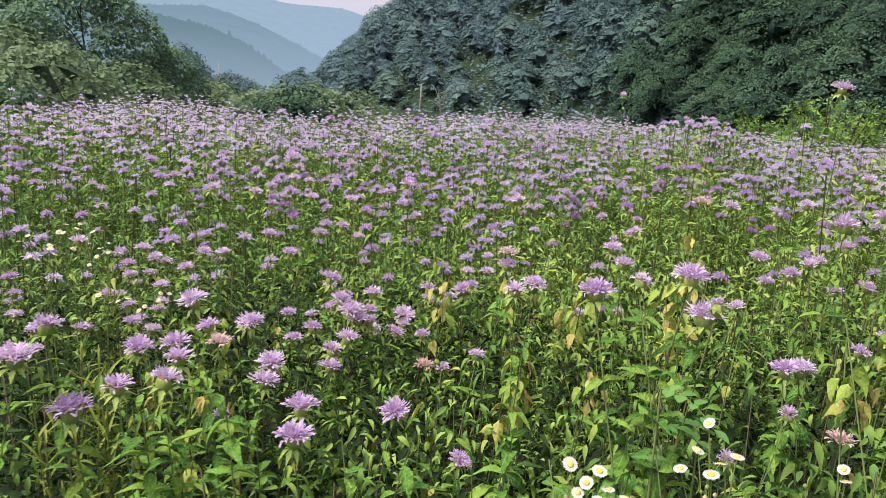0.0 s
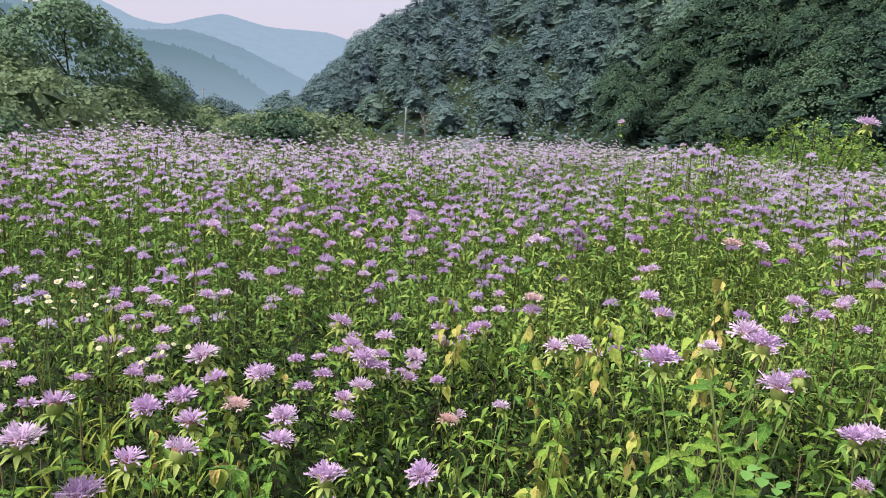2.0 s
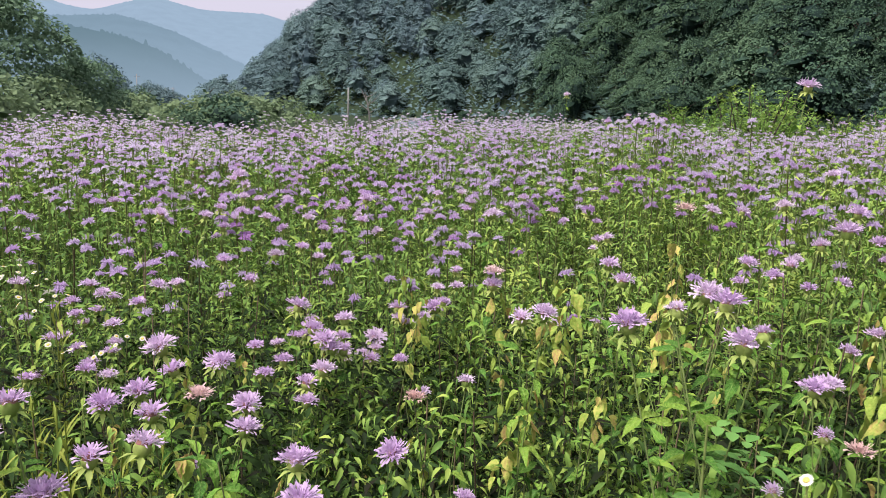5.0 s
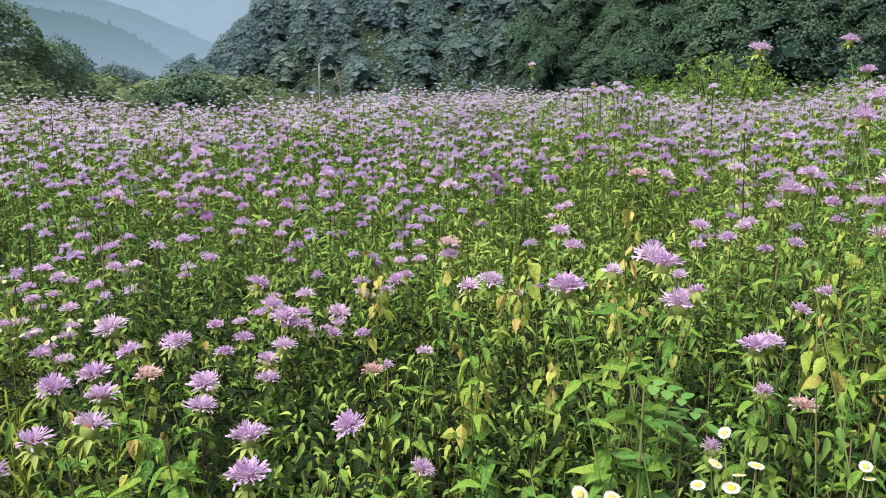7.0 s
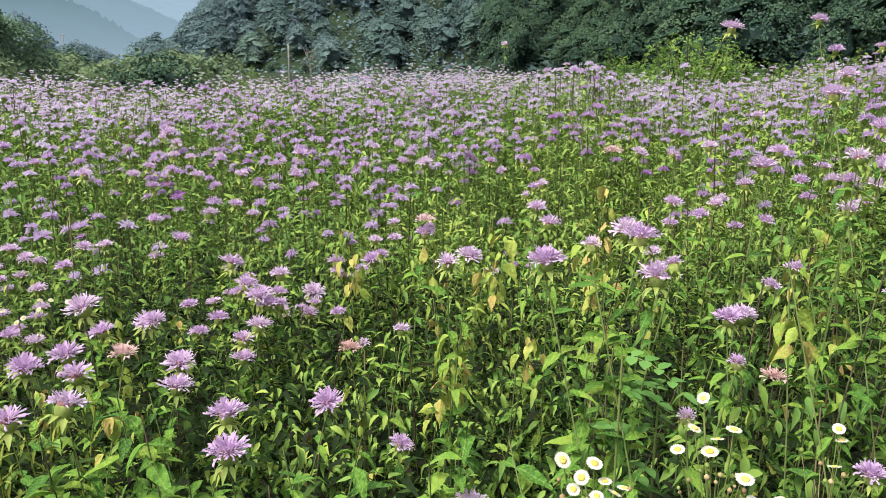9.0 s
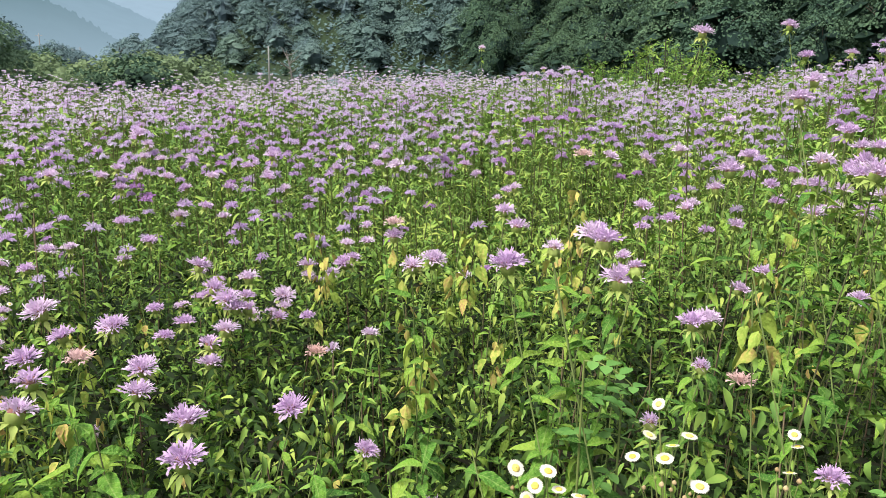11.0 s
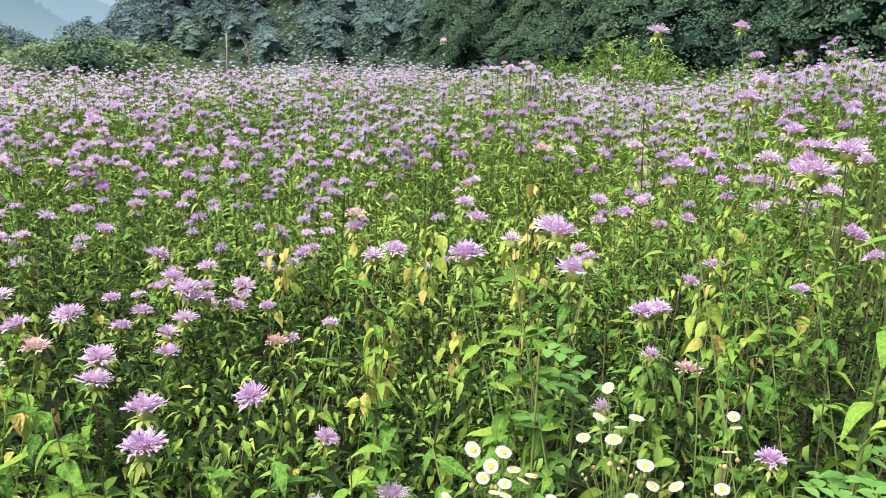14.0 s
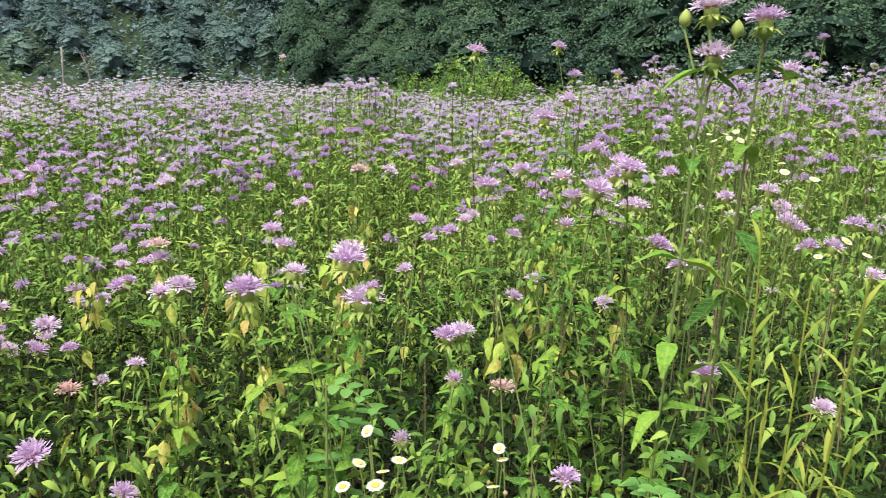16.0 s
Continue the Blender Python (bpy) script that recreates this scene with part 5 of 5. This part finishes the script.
plant_tree("shrub", SUMAC, 3.0, 4.25, 0.4, (1.0, 1.0, 1.04), "young green shrub with feathered leaves among the flowers", "shrub", "shrubs in the meadow")
plant_tree("shrub", SUMAC, 0.02, 6.4, 1.4, (0.7, 0.7, 0.83), "young green shrub with feathered leaves among the flowers", "shrub", "shrubs in the meadow")
plant_tree("shrub", SUMAC, 2.6, 8.6, 2.4, (0.9, 0.9, 0.95), "young green shrub with feathered leaves among the flowers", "shrub", "shrubs in the meadow")

for x, y, top in ((1.62, 5.361, 1.539), (1.048, 5.684, 1.44), (0.765, 6.199, 1.357), (1.565, 4.715, 1.429), (3.379, 7.069, 1.394), (3.49, 9.229, 1.75), (2.954, 8.181, 1.57), (3.975, 9.682, 1.63)):
    plant_tree("shrub", SUMAC, x, y, 3 * x, (0.62, 0.62, top / 1.6), "bright green weed standing out above the flowers", "shrub", "shrubs in the meadow")

M_SEED = ramp_material("brown_seed", [(0.2, (0.07, 0.05, 0.03)), (0.8, (0.17, 0.13, 0.07))], 0.9, 0.1, "tone", 40, 0)


def seeding_weed(x, y, top, stalks, seed):
    """A coarse weed gone to brown seed."""
    g = np.random.default_rng(seed)
    root = tagged(new("seeding_weed"), "coarse olive-brown weed gone to seed among the flowers", "plant", "seeding weeds")
    root.matrix_basis = Matrix.Translation((x, y, 0))
    for k in range(stalks):
        tip = np.array([g.normal(0, 0.09), g.normal(0, 0.09), top * g.uniform(0.8, 1.0)])
        foot = np.array([g.normal(0, 0.02), g.normal(0, 0.02), 0])
        thing_mesh("stem", tri_mesh("stem", *tube([foot, (foot + tip) / 2, tip], [0.003, 0.0025, 0.0015], 5), M_STEM), root)
        n = 110
        u = g.uniform(0.55, 1.0, n)
        p = foot + (tip - foot) * u[:, None] + g.normal(0, 0.016, (n, 3))
        d = np.stack([g.normal(0, 1, n), g.normal(0, 1, n), g.uniform(0.2, 1.2, n)], -1)
        tagged(thing_mesh("seed_spike", Pile().put(FAR_LEAF, basis(d), p, g.uniform(0.018, 0.034, n), g.uniform(0, 1, n)).mesh("seed_spike", M_SEED), root), kind="stuff")


for x, y, top, k in ((-1.537, 4.677, 1.24, 6), (-1.47, 4.80, 1.20, 5), (-0.45, 6.3, 1.24, 5), (0.55, 5.2, 1.18, 4)):
    seeding_weed(x, y, top, k, int(1000 + 100 * x))

# trees and bushes up the valley
YOUNG = [tree_pair(150 + i, 7.0, 5.0, 1.0, 30, 300, 0.155, M_YOUNG, 0.50, 0.07, 12, 0, 0) for i in range(2)]
for i, (x, y, s) in enumerate(((-15.3, 24.6, 0.95), (-19.4, 24.8, 1.0), (-22.5, 23.0, 1.05), (-24.0, 28.0, 1.15), (-14.2, 28.0, 0.7))):
    plant_tree("young_tree", YOUNG[i % 2], x, y, 1.7 * i, (s, s, s), "slender young tree with feathery green leaves", "tree", "young trees beside the valley")
for x, y, s in ((-34, 43, 1.15), (-39, 46, 1.35), (-44, 42, 1.4)):
    plant_tree("broadleaf_tree", BROAD[int(gh.integers(0, 4))], x, y, gh.uniform(0, 6), (s * 0.9, s * 0.9, s), "large dark green tree behind the young trees", "tree", "trees beside the valley")
for i in range(24):
    a, r = gh.uniform(-27.5, -12.5), gh.uniform(38, 85)
    s = (r * 0.02 + 2.7 + gh.uniform(0.0, 1.4)) / 2.1
    plant_tree("bush", (VALLEY_SHRUBS + DARK_SHRUBS[:1])[i % 4], r * math.sin(radians(a)), r * math.cos(radians(a)), gh.uniform(0, 6), (s, s, s * 0.95), "rounded green bush on the valley floor", "bush", "bushes on the valley floor")
for i in range(26):
    a, r = gh.uniform(-30, -14), gh.uniform(95, 180)
    s = gh.uniform(0.55, 0.78) + (0.3 if a < -24 else 0)
    plant_tree("broadleaf_tree", FAR_TREE[i % 3], r * math.sin(radians(a)), r * math.cos(radians(a)), gh.uniform(0, 6), (s, s, s), "distant tree up the valley, its green paled by painted haze", "tree", "trees up the valley")
for i in range(34):
    a = -15.5 + i * 2.1 + gh.uniform(-0.5, 0.5)
    r = float(base_reach(a)) - gh.uniform(1.5, 4.0)
    s = gh.uniform(1.2, 1.9)
    plant_tree("bush", DARK_SHRUBS[i % 2], r * math.sin(radians(a)), r * math.cos(radians(a)), gh.uniform(0, 6), (s * 1.3, s * 1.3, s), "dark green bush at the foot of the wooded hill", "bush", "bushes at the foot of the hill")
plant_tree("bush", SHRUBS[1], -11.42, 60.0, 0.3, (1.15, 1.15, 2.0), "single light green bush near the utility pole", "bush", "bushes on the valley floor")


# ---- pole, dead trees, greenhouse, wall ----
def utility_pole(x, y, top, radius, arm):
    root = tagged(new("utility_pole"), "plain pale concrete utility pole", "pole", "utility poles")
    z = float(ground_z(x, y)) - 0.2
    root.matrix_basis = Matrix.Translation((x, y, z))
    h = top - z
    thing_mesh("shaft", tri_mesh("shaft", *tube([(0, 0, 0), (0, 0, h * 0.5), (0, 0, h - 0.02), (0, 0, h)], [radius * 1.15, radius, radius * 0.85, 0.01], 10), M_CONCRETE), root)
    if arm:
        thing_mesh("crossarm", tri_mesh("crossarm", *tube([(-0.7, 0, h - 0.5), (-0.69, 0, h - 0.5), (0.7, 0, h - 0.5)], [0.01, 0.05, 0.05], 6), M_CONCRETE), root)


utility_pole(-15.3, 110.0, 3.75, 0.13, False)
for a, r, el in ((-23.0, 190, 1.55), (-21.6, 200, 0.75), (-21.1, 205, 0.7), (-20.6, 205, 0.75), (-15.6, 150, 0.45)):
    utility_pole(r * math.sin(radians(a)), r * math.cos(radians(a)), 1.48 + r * math.tan(radians(el)), 0.11, True)


def dead_tree(x, y, height, seed, lean):
    g = np.random.default_rng(seed)
    root = tagged(new("dead_tree"), "bare grey dead tree with forked branches", "tree", "dead trees")
    root.matrix_basis = Matrix.Translation((x, y, float(ground_z(x, y)) - 0.2))
    top = np.array([lean, 0, height])
    thing_mesh("trunk", tri_mesh("trunk", *tube([(0, 0, 0), top * 0.5 + np.array([0.2, 0, 0]), top], [0.2, 0.13, 0.05], 7), M_DEAD), root)
    for i in range(7):
        b = top * g.uniform(0.45, 0.9)
        s = -1 if i % 2 else 1
        e = b + np.array([s * g.uniform(0.6, 2.0), g.normal(0, 0.6), g.uniform(0.4, 1.9)])
        thing_mesh("branch", tri_mesh("branch", *tube([b, (b + e) / 2 + np.array([0.1, 0, -0.1]), e], [0.09, 0.06, 0.02], 5), M_DEAD), root)


dead_tree(-12.2, 112.0, 6.4, 1, -0.8)
dead_tree(-4.6, 292.0, 13.0, 2, -2.5)


def greenhouse(x, y):
    root = tagged(new("greenhouse"), "small tunnel greenhouse covered in pale plastic film", "greenhouse")
    z = float(ground_z(x, y))
    root.matrix_basis = Matrix.Translation((x, y, z))
    side, rad, ln = 0.32 - z - 2.0, 2.0, 9.0
    arc = [(-rad, 0.0)] + [(-rad * math.cos(a), side + rad * math.sin(a)) for a in np.linspace(0, math.pi, 17)] + [(rad, 0.0)]
    thing_mesh("film", tri_mesh("film", *strip([[(px, py, pz) for px, pz in arc] for py in (0, 3, 6, ln)]), M_FILM), root)
    v = [(0, 0.02, side)] + [(px * 0.99, 0.02, pz) for px, pz in arc]
    thing_mesh("end_wall", tri_mesh("end_wall", np.array(v), np.array([(0, i, i + 1) for i in range(1, len(arc))]), M_FILM), root)
    for py in np.linspace(0, ln, 7):
        thing_mesh("hoop", tri_mesh("hoop", *tube([(px * 1.01, py, pz * 1.005) for px, pz in arc], [0.025] * len(arc), 5), M_CONCRETE), root)


greenhouse(-3.5, 60.0)
bm = bmesh.new()
bmesh.ops.create_cube(bm, size=1.0)
bmesh.ops.scale(bm, vec=(8.0, 0.4, 2.7), verts=bm.verts)
bmesh.ops.bevel(bm, geom=bm.edges[:], offset=0.04, segments=2, affect="EDGES")
me = bpy.data.meshes.new("low_wall")
bm.to_mesh(me)
bm.free()
me.materials.append(M_CONCRETE)
low_wall = tagged(new("low_wall", me), "pale concrete retaining wall across the valley floor", "wall")
low_wall.matrix_basis = pose(-17.0, 78.0, -1.75, 0, 0, 12)
